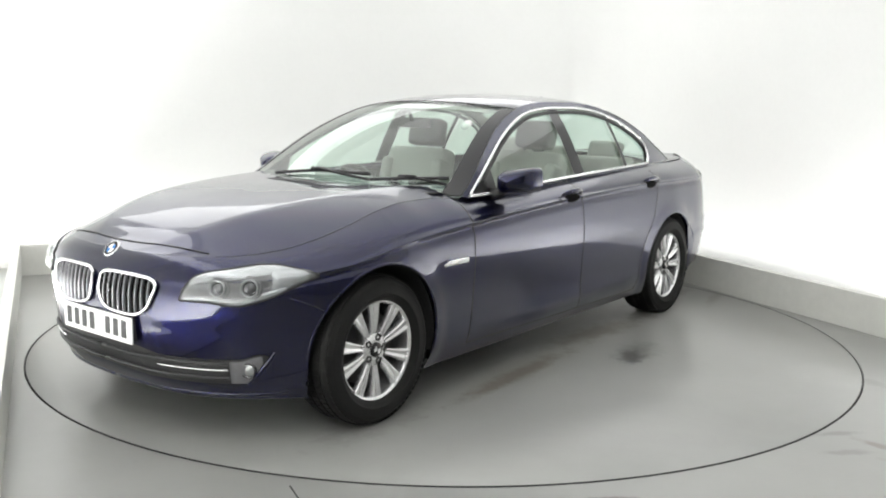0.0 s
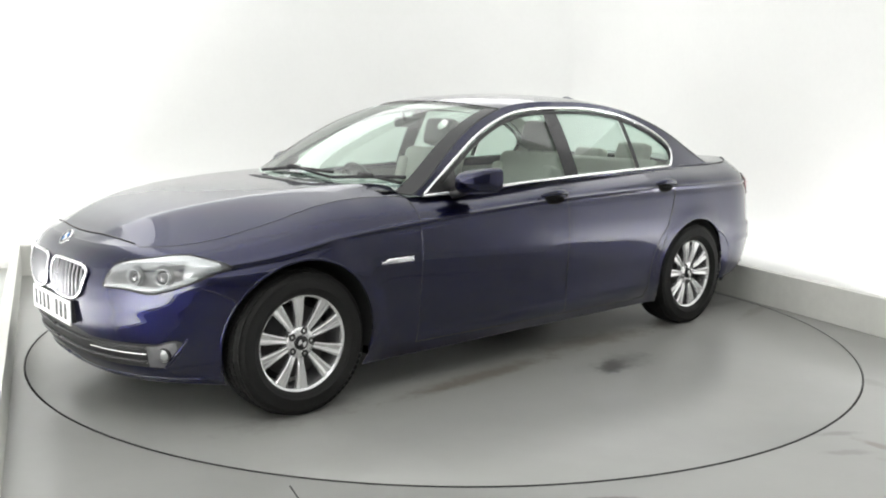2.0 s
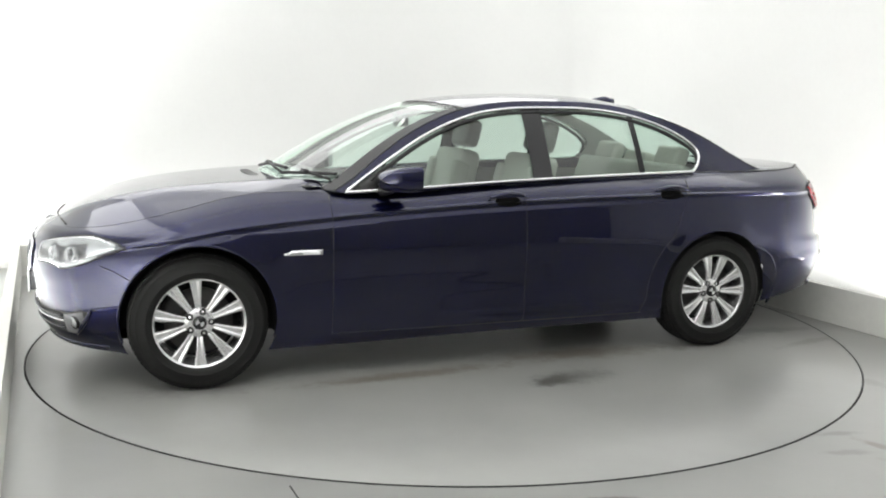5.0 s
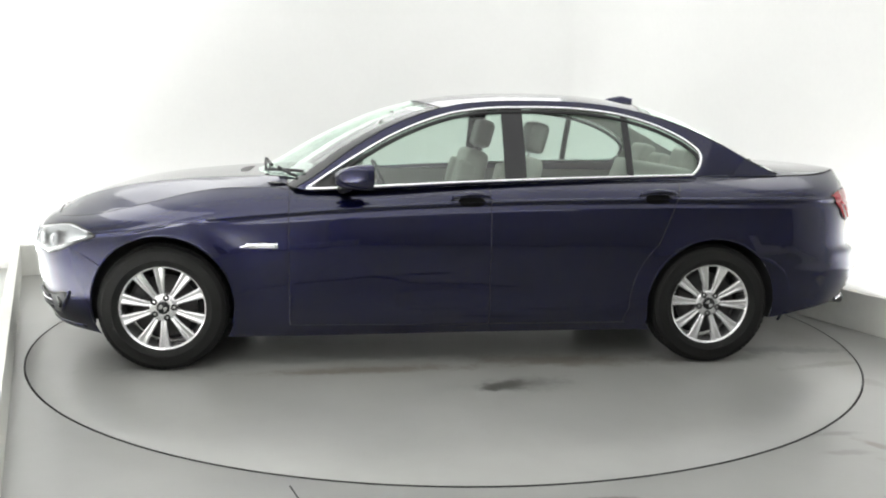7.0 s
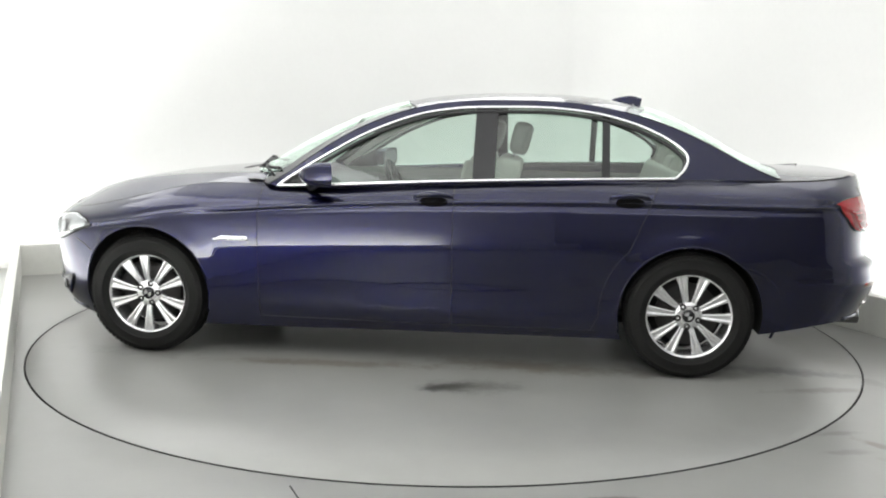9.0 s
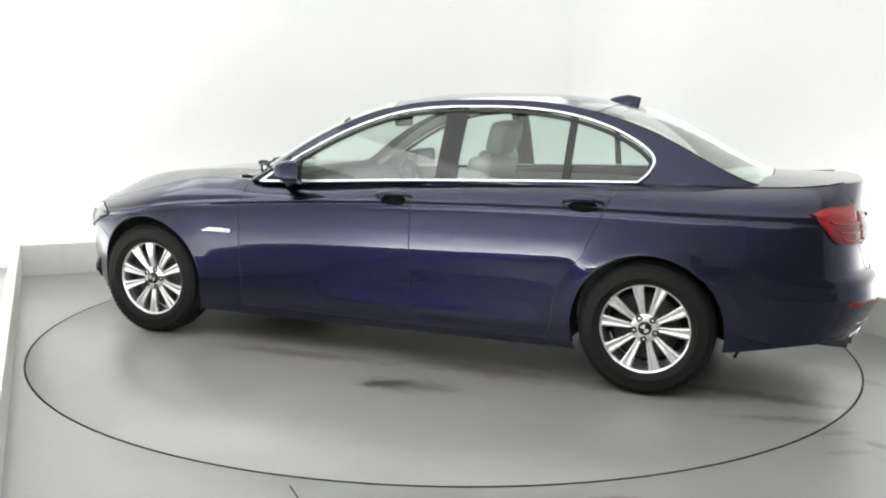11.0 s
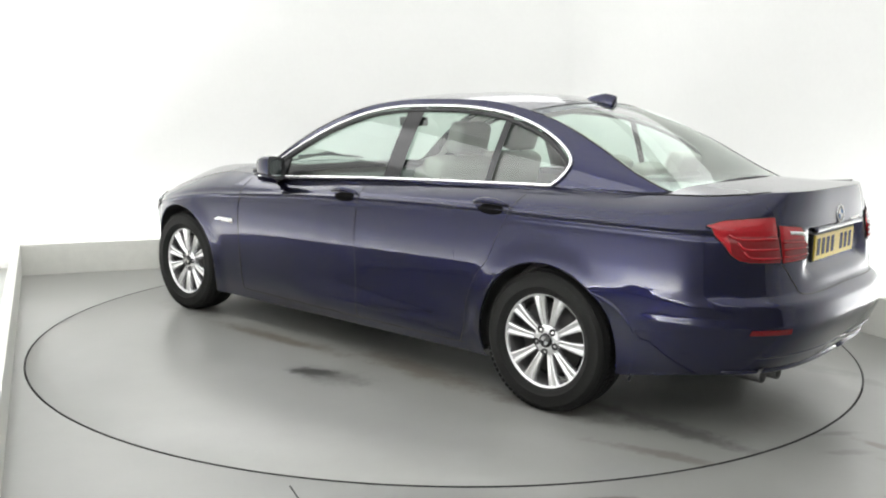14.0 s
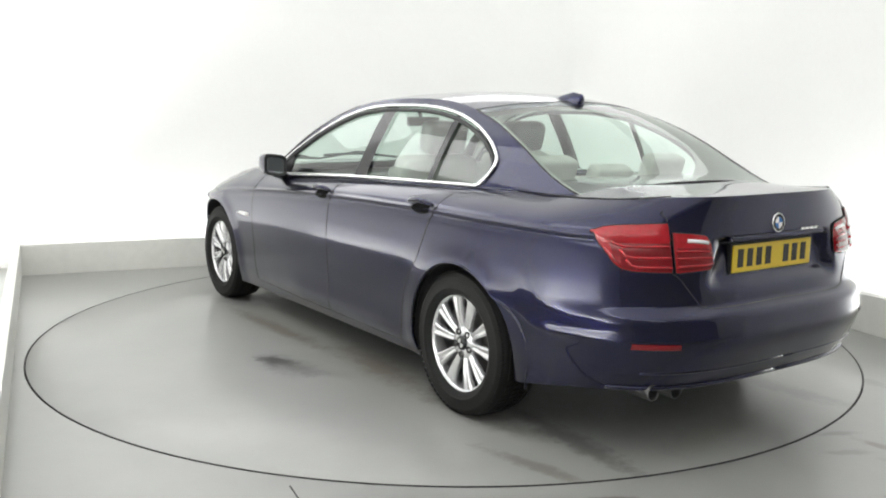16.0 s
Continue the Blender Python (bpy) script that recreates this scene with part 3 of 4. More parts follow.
for n_, x0_, x1_ in (("front_door_glass", 0.744, -0.335), ("rear_door_glass", -0.435, -1.015), ("quarter_glass", -1.05, -1.46)):
    both(n_, pane(x0_, x1_), GLASS, "lightly tinted side glass")
both("b_pillar", pane(-0.325, -0.445, 0.002, 4), GLOSS, "gloss black door pillar")
both("window_divider", pane(-1.012, -1.053, 0.003, 3), GLOSS, "black window divider bar")
# bright surround of the side windows
_ring = [house(x, z, 0.006) for x, z in dlo_line]
_ring += [house(x, z, 0.006) for x, z in _low[1:-1]]
both("chrome_surround", tube(_ring, 0.0095, 8, True), CHROME, "polished chrome window surround")
# rubber seal inside the surround
_seal = [house(lerp(x, -0.35, 0.012), z - 0.022, 0.0) for x, z in dlo_line[6:-8]]
both("window_seal", tube(_seal, 0.012, 6), BLACK)
# seals round the screens
for nm, rows_ in (("windscreen_seal", screen), ("rear_window_seal", rearw)):
    rim = [r[0] for r in rows_] + list(rows_[-1][1:-1]) + [r[-1] for r in rows_[::-1]] + list(rows_[0][::-1][1:-1])
    part_mesh(nm, *tube([p - Vector((0, 0, 0.001)) for p in rim], 0.004, 6, True), BLACK, CAR)


def screen_edge(rail, sd):
    """The printed black border down one side of the windscreen."""
    rows = []
    for p in rail:
        e = house(*p)
        row = []
        for s in (1.0, 0.975, 0.95, 0.925, 0.90):
            q = 1 - s ** 2.2
            row.append(Vector((e.x + bow_x(p[0]) * q + 0.003, e.y * s * sd, e.z + bow_z(p[0]) * q + 0.002)))
        rows.append(row)
    return grid(rows)


for sd_ in (1, -1):
    part_mesh("screen_border", *screen_edge([p for p, _ in _rows if p[0] >= WS_TOP - 0.02], sd_), GLOSS, CAR, "printed black windscreen border")

# ---- underside and wheel housings ----
_fl = [[Vector((x, y, 0.34 if x < -2.2 else 0.27 if x < -1.87 else 0.24 if x > 1.89 else 0.19)) for y in (-0.84 * w, -0.4, 0.4, 0.84 * w)] for x, w in ((-2.3, 0.75), (-1.9, 0.9), (-1.88, 0.62), (-1.08, 0.62), (-1.06, 1), (1.06, 1), (1.08, 0.62), (1.88, 0.62), (1.9, 0.85), (2.15, 0.6))]
part_mesh("underbody", *grid(_fl), DARK, CAR, "dark underside", False)


def housing(hx, hz):
    rim = [Vector((hx + (ARCH + 0.004) * math.cos(a), 0, hz + (ARCH + 0.004) * math.sin(a))) for a in [radians(-14 + 208 * i / 40) for i in range(41)]]
    outer = [skin(c_of(p.x) if p.x < XF else c_nose(p.x, p.z), p.z).y - 0.012 for p in rim]
    rows = [[Vector((p.x, min(0.895, y), p.z)) for p, y in zip(rim, outer)], [Vector((p.x, 0.60, p.z)) for p in rim]]
    v, f = grid(rows)
    cen = len(v)
    v.append(Vector((hx, 0.60, 0.35)))
    f += [(41 + i, 41 + i + 1, cen) for i in range(40)]
    return v, f


def arch_lip(hx, hz):
    pts = []
    for i in range(45):
        a = radians(-16 + 212 * i / 44)
        x, z = hx + ARCH * math.cos(a), hz + ARCH * math.sin(a)
        pts.append(skin(c_of(x) if x < XF else c_nose(x, z), z) + Vector((0, -0.006, 0)))
    return tube(pts, 0.008, 6)


for hx_, hz_ in HUBS:
    both("arch_lip", arch_lip(hx_, hz_), PAINT)
    both("wheel_housing", housing(hx_, hz_), DARK, "dark wheel housing liner")


# ---- wheels ----
def wheel():
    """A tyre on a ten-spoke alloy rim; its outer face looks towards +y."""
    root = new("wheel")
    root.parent = CAR
    R = 0.332
    tyre_p = [(0.222, -0.095), (0.240, -0.108), (0.285, -0.114), (0.312, -0.106), (0.326, -0.090), (R, -0.070), (R, 0.066), (0.327, 0.088), (0.314, 0.103), (0.305, 0.1065), (0.303, 0.109), (0.299, 0.1095), (0.296, 0.109), (0.285, 0.112), (0.262, 0.113), (0.257, 0.1155), (0.252, 0.1150), (0.250, 0.111), (0.243, 0.108), (0.228, 0.100), (0.222, 0.092)]
    pieces = [lathe(tyre_p, 72)]
    tv, tf = join(*pieces)
    part_mesh("tyre", tv, tf, RUBBER, root, "black rubber tyre")
    # tread blocks at both shoulders
    blocks = []
    for i in range(72):
        a = 2 * math.pi * i / 72
        for y0, sk in ((-0.088, 0.012), (-0.045, -0.010), (0.0, 0.010), (0.045, 0.010), (0.086, -0.012)):
            bv = []
            for r in (R - 0.004, R + (0.005 if abs(y0) < 0.08 else 0.0)):
                rr = r - (0.006 if abs(y0) > 0.08 else 0)
                for da, dy in ((-0.033, -0.017), (0.033, -0.017), (0.033, 0.017), (-0.033, 0.017)):
                    aa = a + da + sk * (dy / 0.017)
                    bv.append(Vector(((rr + 0.0) * math.cos(aa), y0 + dy, rr * math.sin(aa))))
            blocks.append((bv, [(4, 5, 6, 7), (0, 1, 5, 4), (1, 2, 6, 5), (2, 3, 7, 6), (3, 0, 4, 7)]))
    part_mesh("tread", *join(*blocks), RUBBER, root, "worn tread blocks", False)
    K = 1.035
    rim_p = [(0.218, -0.090), (0.206, -0.080), (0.200, -0.02), (0.203, 0.050), (0.203, 0.074), (0.2045, 0.083), (0.2075, 0.087), (0.214, 0.089), (0.219, 0.094), (0.2255, 0.093), (0.2265, 0.087), (0.222, 0.080)]
    part_mesh("rim", *lathe([(r * K, y) for r, y in rim_p], 72), ALLOY, root, "silver alloy rim")
    # spokes in pairs
    for i in range(10):
        a = 2 * math.pi * (i + 0.5) / 10 + math.pi / 2 + (0.035 if i % 2 else -0.035)
        ca, sa = math.cos(a), math.sin(a)
        rows = []
        for r, w, y, th in ((0.040, 0.012, 0.066, 0.03), (0.075, 0.0145, 0.072, 0.03), (0.12, 0.0185, 0.080, 0.028), (0.17, 0.0245, 0.084, 0.026), (0.202, 0.0290, 0.085, 0.026), (0.220, 0.037, 0.086, 0.02)):
            ring = []
            for u, h in ((-1, -th), (-1, -0.006), (-0.78, 0.0), (-0.42, -0.001), (-0.22, -0.0055), (0.22, -0.0055), (0.42, -0.001), (0.78, 0.0), (1, -0.006), (1, -th)):
                ring.append(Vector((r * ca - u * w * 1.02 * sa, y + h, r * sa + u * w * 1.02 * ca)))
            rows.append(ring)
        v, f = grid(rows)
        part_mesh("spoke", v, [q[::-1] for q in f], ALLOY, root)
    hub_p = [(0.076, 0.02), (0.075, 0.064), (0.069, 0.0735), (0.040, 0.0745), (0.036, 0.074), (0.001, 0.076)]
    part_mesh("hub", *lathe(hub_p, 40), ALLOY, root)
    cap_p = [(0.033, 0.070), (0.033, 0.080), (0.030, 0.083), (0.001, 0.084)]
    part_mesh("hub_cap", *lathe(cap_p, 32), GLOSS, root, "black hub cap with a small round emblem")
    quarters = []
    for k in range(4):
        if k % 2:
            continue
        fan = [Vector((0, 0.0855, 0))] + [Vector((0.021 * math.cos(radians(90 * k + t)), 0.0855, 0.021 * math.sin(radians(90 * k + t)))) for t in range(0, 91, 15)]
        quarters.append((fan, [(0, i, i + 1) for i in range(1, 7)]))
    part_mesh("emblem", *join(*quarters), CHROME, root, "plain round emblem")
    for k in range(5):
        a = 2 * math.pi * k / 5 + math.pi / 2 + math.pi
        v, f = lathe([(0.0165, 0.050), (0.0165, 0.0775), (0.0140, 0.0785), (0.001, 0.070)], 12)
        part_mesh("wheel_bolt", [p + Vector((0.056 * math.cos(a), 0, 0.056 * math.sin(a))) for p in v], f, DARK, root, "dark recessed wheel bolt")
    part_mesh("brake_disc", *lathe([(0.06, 0.02), (0.165, 0.02), (0.165, -0.005), (0.06, -0.005)], 48), RUSTY, root, "dull brake disc")
    part_mesh("brake_caliper", *grid([[Vector((r * math.cos(t), y, r * math.sin(t))) for t in [radians(20 + 6 * i) for i in range(12)]] for r, y in ((0.10, 0.045), (0.16, 0.045), (0.185, 0.03), (0.185, -0.03))]), DARK, root)
    part_mesh("wheel_back", *lathe([(0.20, -0.06), (0.001, -0.06)], 40), DARK, root)
    return root


FIRST = wheel()
FIRST.matrix_basis = Matrix.Translation((1.484, 0.795, 0.332)) @ Matrix.Rotation(radians(20), 4, "Y")
copy_thing(FIRST, Matrix.Translation((-1.484, 0.808, 0.332)) @ Matrix.Rotation(radians(-4), 4, "Y"))
for hx_, hy_ in ((1.484, -0.795), (-1.484, -0.808)):
    copy_thing(FIRST, Matrix.Translation((hx_, hy_, 0.332)) @ Matrix.Rotation(math.pi, 4, "Z"))


# ---- lines between the panels ----
def c_any(x, z):
    return c_of(x) if XR <= x <= XF else (c_nose(x, min(z, 0.8)) if x > XF else c_tail(x, z))


def on(x, z, off=0.0):
    return skin(c_any(x, z), z, off)


def line_on(points, per=6, off=-0.0005):
    return [on(x, z, off) for x, z in smooth_line(points, per)]


def shut(name, pts, r=0.0024, mirror=True):
    vf = tube(pts, r, 6)
    if mirror:
        both(name, vf, GAP, "dark shut line")
    else:
        part_mesh(name, *vf, GAP, CAR, "dark shut line")


shut("door_gap", [on(0.83, z) for z in [0.235 + 0.70 * i / 30 for i in range(31)]])
shut("door_gap", [on(-0.235, z) for z in [0.235 + 0.735 * i / 30 for i in range(31)]])
shut("door_gap", [on(door_back(z), z) for z in [0.235 + 0.76 * i / 40 for i in range(41)]])
shut("sill_gap", [on(lerp(-1.0, 0.83, i / 40), 0.235) for i in range(41)])
shut("bumper_gap", line_on([(1.80, 0.56), (1.87, 0.60), (1.93, 0.625)]))
_bon = [edge_point(c_of(0.80) + (1 - c_of(0.80)) * i / 20) for i in range(21)] + [edge_point(1 + 0.58 * i / 20) for i in range(1, 21)]
shut("bonnet_gap", [p + Vector((0, 0, 0.0006)) for p in _bon], 0.0009)
# the leading edge of the bonnet
_lead = []
for i in range(31):
    y = lerp(-0.50, 0.50, i / 30)
    _lead.append(Vector((2.148 - 0.26 * y * y, y, 0)))


def bonnet_height(x, y):
    """Height of the bonnet sheet."""
    lo, hi = c_of(0.72), 1.99
    for _ in range(30):
        mid = (lo + hi) / 2
        if edge_point(mid).x < x:
            lo = mid
        else:
            hi = mid
    e = edge_point(lo)
    s = min(1.0, abs(y) / max(1e-4, e.y))
    return lerp(hood_z(e.x), e.z, bonnet_fall(e.x, s))


shut("bonnet_gap", [Vector((p.x, p.y, bonnet_height(p.x, p.y) + 0.0015)) for p in _lead], 0.003, False)


# ---- patches that lie on the flank ----
def patch(c0, c1, low, high, off, n=26, m=10, pillow=0.0, by_x=True, conv=None):
    """A piece of skin between two heights; pillow raises its middle."""
    rows = []
    for i in range(n + 1):
        s = i / n
        p = lerp(c0, c1, s)
        lo, hi = low(p), high(p)
        row = []
        for k in range(m + 1):
            t = k / m
            z = lerp(lo, hi, t)
            c = conv(p, z) if conv else p
            bulge = pillow * min(1, 6 * t, 6 * (1 - t), 8 * s, 8 * (1 - s))
            row.append(skin(c, z, off + bulge))
        rows.append(row)
    return grid(rows)


def outline(c0, c1, low, high, off, n=26, conv=None):
    f = conv or (lambda p, z: p)
    a = [skin(f(lerp(c0, c1, i / n), high(lerp(c0, c1, i / n))), high(lerp(c0, c1, i / n)), off) for i in range(n + 1)]
    b = [skin(f(lerp(c1, c0, i / n), low(lerp(c1, c0, i / n))), low(lerp(c1, c0, i / n)), off) for i in range(n + 1)]
    return a + b


def ring_at(p, nrm, r, thick, r_in=None, depth=0.01, steps=28, profile=None):
    """A turned piece lying at p with its axis along nrm; profile holds (radius, along) pairs."""
    rot = Vector(nrm).to_track_quat("Y", "Z").to_matrix()
    v, f = lathe(profile, steps)
    return [p + rot @ q for q in v], f


def normal_at(c, z):
    a = skin(c, z)
    return (skin(c, z, 0.01) - a).normalized()


LAMP_SILVER = plain("lamp_reflector", (0.38, 0.39, 0.39), 0.2, 0.5, grain=50, amount=0.1, bump=0.0)
LAMP_GREY = plain("lamp_housing", (0.10, 0.10, 0.10), 0.35, 0.3, grain=50)
FOG_GREY = plain("fog_panel_plastic", (0.10, 0.10, 0.105), 0.4, grain=80)
LENS_DARK = plain("projector_lens", (0.03, 0.03, 0.032), 0.05, 0.0, grain=50, bump=0.0, Coat_Weight=1.0)
WHITE_LENS = plain("white_lens", (0.75, 0.76, 0.77), 0.15, 0.0, grain=60, amount=0.06, Coat_Weight=1.0)
RED = plain("red_lamp_plastic", (0.34, 0.005, 0.011), 0.18, 0.0, grain=60, amount=0.2, bump=0.0, Coat_Weight=0.4)
RED_DEEP = plain("deep_red_lamp_plastic", (0.17, 0.003, 0.006), 0.2, 0.0, grain=60, amount=0.2, bump=0.0, Coat_Weight=0.2)
PLATE_WHITE = plain("white_number_plate", (0.80, 0.80, 0.78), 0.35, grain=90, amount=0.04)
PLATE_YELLOW = plain("yellow_number_plate", (0.72, 0.52, 0.03), 0.35, grain=90, amount=0.05)
INK = plain("black_plate_bars", (0.02, 0.02, 0.02), 0.5)
MIRROR = plain("mirror_glass", (0.18, 0.19, 0.20), 0.03, 1.0, grain=20, amount=0.02, bump=0.0)
SATIN = plain("satin_chrome_bar", (0.20, 0.20, 0.21), 0.28, 0.9, grain=60, amount=0.05, bump=0.0)
SOOT = plain("sooty_steel", (0.10, 0.10, 0.10), 0.35, 0.9, grain=80)
GRILLE_BLACK = plain("matt_black_duct_and_grip_shade", (0.004, 0.004, 0.004), 0.95, Specular_IOR_Level=0.1)
BLUE = plain("emblem_blue", (0.05, 0.17, 0.42), 0.2, grain=60)


def headlamp(side):
    root = new("headlamp")
    root.parent = CAR
    root["label"] = "clear headlamp with two round projectors"
    fl = flip if side < 0 else (lambda p: p)

    def put(name, vf, mat, label="", par=None):
        v, f = vf if side > 0 else flipped(vf)
        return part_mesh(name, v, f, mat, par or root, label)

    top = spline([(1.242, 0.712), (1.30, 0.738), (1.39, 0.756), (1.52, 0.741), (1.62, 0.720), (1.66, 0.688), (1.685, 0.625)])
    low = spline([(1.242, 0.706), (1.32, 0.668), (1.41, 0.625), (1.50, 0.600), (1.54, 0.606), (1.58, 0.614), (1.685, 0.617)])
    put("housing", patch(1.242, 1.685, low, top, 0.002, 34, 10), LAMP_GREY)
    # silver eyelid along the top
    lid = lambda p: lerp(low(p), top(p), 0.70)
    put("eyelid", patch(1.285, 1.655, lid, lambda p: top(p) - 0.004, 0.006, 28, 3, 0.004), LAMP_SILVER)
    lowlid = lambda p: lerp(low(p), top(p), 0.20)
    put("lower_reflector", patch(1.34, 1.675, lambda p: low(p) + 0.004, lowlid, 0.005, 24, 3, 0.003), LAMP_SILVER)
    put("side_reflector", patch(1.275, 1.385, lambda p: lerp(low(p), top(p), 0.15), lambda p: lerp(low(p), top(p), 0.9), 0.006, 10, 5, 0.006), LAMP_SILVER)
    for c, z, r in ((1.555, 0.668, 0.034), (1.452, 0.670, 0.036)):
        p, nn = skin(c, z), normal_at(c, z)
        nn = (nn + Vector((0.35, 0, 0))).normalized()
        put("halo_ring", ring_at(p, nn, r, 0.01, profile=[(r, 0.0), (r + 0.001, 0.014), (r - 0.002, 0.018), (r - 0.005, 0.015), (r - 0.008, 0.004)]), LAMP_SILVER)
        put("projector", ring_at(p, nn, r, 0.01, profile=[(r - 0.007, 0.004), (r - 0.009, 0.010), (r * 0.45, 0.015), (0.001, 0.018)]), LENS_DARK)
        put("inner_bowl", ring_at(p, nn, r, 0.01, profile=[(r + 0.016, 0.001), (r + 0.012, 0.008), (r + 0.003, 0.005)]), LAMP_GREY)
    put("lens", patch(1.242, 1.685, low, top, 0.003, 34, 10, 0.026), CLEAR)
    put("lamp_rim", tube(outline(1.242, 1.685, low, top, 0.001, 34), 0.006, 6, True), GAP)


headlamp(1)
headlamp(-1)


# ---- nose ----
def nose_at(y, z, off=0.0):
    """A point on the nose by its place across and its height."""
    k = nose_x(min(z, 0.80)) - XF
    lo, hi = 1.0, 2.0
    for _ in range(26):
        mid = (lo + hi) / 2
        if skin(mid, z).y > abs(y):
            lo = mid
        else:
            hi = mid
    p = skin(lo, z, off)
    return Vector((p.x, math.copysign(p.y, y) if y else 0.0, p.z))


def grille(side):
    root = new("grille")
    root.parent = CAR
    root["label"] = "chrome-framed grille with upright bars"
    shape = [(0.032, 0.672), (0.030, 0.620), (0.046, 0.566), (0.095, 0.540), (0.190, 0.532), (0.275, 0.537), (0.332, 0.568), (0.364, 0.622), (0.374, 0.660), (0.352, 0.682), (0.290, 0.690), (0.175, 0.693), (0.068, 0.690), (0.032, 0.672)]
    pts = smooth_line(shape, 5)[:-1]
    ring = [nose_at(side * y, z, 0.010) for y, z in pts]
    cy, cz = 0.20, 0.615
    back = [Vector(nose_at(side * y, z, 0.004)) for y, z in pts]
    mid = [Vector(nose_at(side * lerp(y, cy, 0.5), lerp(z, cz, 0.5), 0.004)) for y, z in pts]
    cen = Vector(nose_at(side * cy, cz, 0.004))
    n = len(pts)
    faces = [(i, (i + 1) % n, n + (i + 1) % n, n + i) for i in range(n)] + [(n + i, n + (i + 1) % n, 2 * n) for i in range(n)]
    part_mesh("grille_back", back + mid + [cen], faces, GRILLE_BLACK, root)
    part_mesh("grille_frame", *tube(ring, 0.0075, 8, True), CHROME, root, "chrome grille frame")
    for i in range(9):
        y = lerp(0.062, 0.340, i / 8)
        zs = [z for (a, z), (b, w) in zip(pts, pts[1:] + pts[:1]) if (a - y) * (b - y) <= 0]
        if len(zs) < 2:
            continue
        lo, hi = min(zs) + 0.004, max(zs) - 0.004
        bar = []
        for k in range(9):
            z = lerp(lo, hi, k / 8)
            row = []
            for dy, o in ((-0.0035, 0.004), (-0.0022, 0.015), (0.0022, 0.015), (0.0035, 0.004)):
                row.append(nose_at(side * (y + dy), z, o))
            bar.append(row)
        part_mesh("grille_bar", *grid(bar), SATIN, root)


grille(1)
grille(-1)


def emblem(p, nrm, up, r=0.041):
    """A round emblem of plain quarters."""
    root = new("emblem")
    root.parent = CAR
    root["label"] = "round emblem of plain coloured quarters"
    part_mesh("rim", *ring_at(p, nrm, r, 0, profile=[(r, 0.0), (r, 0.004), (r - 0.003, 0.006), (r - 0.005, 0.005)]), CHROME, root)
    part_mesh("field", *ring_at(p, nrm, r, 0, profile=[(r - 0.005, 0.004), (0.001, 0.004)]), GLOSS, root)
    rot = Vector(nrm).to_track_quat("Y", "Z").to_matrix()
    for k in range(4):
        fan = [Vector((0, 0.0055, 0))] + [Vector((0.024 * math.cos(radians(90 * k + t)), 0.0055, 0.024 * math.sin(radians(90 * k + t)))) for t in range(0, 91, 15)]
        part_mesh("quarter", [p + rot @ q for q in fan], [(0, i, i + 1) for i in range(1, 7)], BLUE if k % 2 else PLATE_WHITE, root)


emblem(Vector((2.208, 0, 0.768)), (0.70, 0, 0.71), (0, 0, 1))


def number_plate(name, x, z, sign, material, label):
    """A plate with plain bars in place of its characters."""
    root = new(name)
    root.parent = CAR
    root["label"] = label
    bm = box(0.008, 0.52, 0.112, (x, 0, z), 0.003)
    part("plate", bm, material, root)
    w = 0.050
    ys = [0.215 - i * 0.060 for i in range(4)] + [-0.085 - i * 0.060 for i in range(3)]
    for y in ys:
        part("bar", box(0.002, w * 0.72, 0.074, (x + sign * 0.0046, y if sign < 0 else -y, z + 0.002), 0.0), INK, root)


number_plate("front_plate", 2.290, 0.462, 1, PLATE_WHITE, "white plate with plain dark bars")
part("plate_holder", box(0.03, 0.50, 0.10, (2.272, 0, 0.466), 0.004), BLACK, CAR)

# lower intake, its slats and the fog lamps
_lo = spline([(1.38, 0.285), (1.50, 0.262), (1.76, 0.268), (2.0, 0.285)])
_hi = spline([(1.38, 0.385), (1.42, 0.398), (1.50, 0.378), (1.76, 0.378), (1.88, 0.400), (2.0, 0.402)])


def mirrored(name, vf, mat, label="", par=None):
    """One mesh over both halves of the car."""
    part_mesh(name, *join(vf, flipped(vf)), mat, par or CAR, label)




def blade_z(c):
    """Height of the painted blade that closes the intake at its outer end."""
    return lerp(0.405, 0.272, max(0.0, min(1.0, (c - 1.378) / 0.092)) ** 0.8)


def intake_low(c):
    return max(_lo(c), min(_hi(c) - 0.004, blade_z(c)))


mirrored("lower_intake", patch(1.395, 2.0, intake_low, _hi, 0.002, 60, 6), BLACK, "black lower intake")
for zz, r_, mt in ((0.335, 0.0042, CHROME), (0.300, 0.007, BLACK), (0.360, 0.007, BLACK)):
    bar_ = [skin(c, zz + 0.006 * (c - 1.76), 0.006) for c in [lerp(1.53, 2.0, i / 24) for i in range(25)]]
    if mt is CHROME:
        both("intake_strip", tube(bar_[:14], r_, 6), mt, "thin bright intake strip")
    else:
        mirrored("intake_slat", tube(bar_, r_, 6), mt)
both("fog_panel", patch(1.415, 1.525, lambda p: intake_low(p) + 0.004, lambda p: _hi(p) - 0.008, 0.006, 16, 6, 0.004), FOG_GREY, "grey fog lamp panel")
_p, _n = skin(1.462, 0.334), (normal_at(1.462, 0.334) + Vector((0.6, 0, 0))).normalized()
both("fog_lamp", ring_at(_p, _n, 0.03, 0, profile=[(0.034, 0.0), (0.033, 0.014), (0.029, 0.016), (0.025, 0.011)]), GLOSS, "round fog lamp")
both("fog_lens", ring_at(_p, _n, 0.03, 0, profile=[(0.025, 0.010), (0.014, 0.014), (0.001, 0.015)]), LAMP_SILVER)
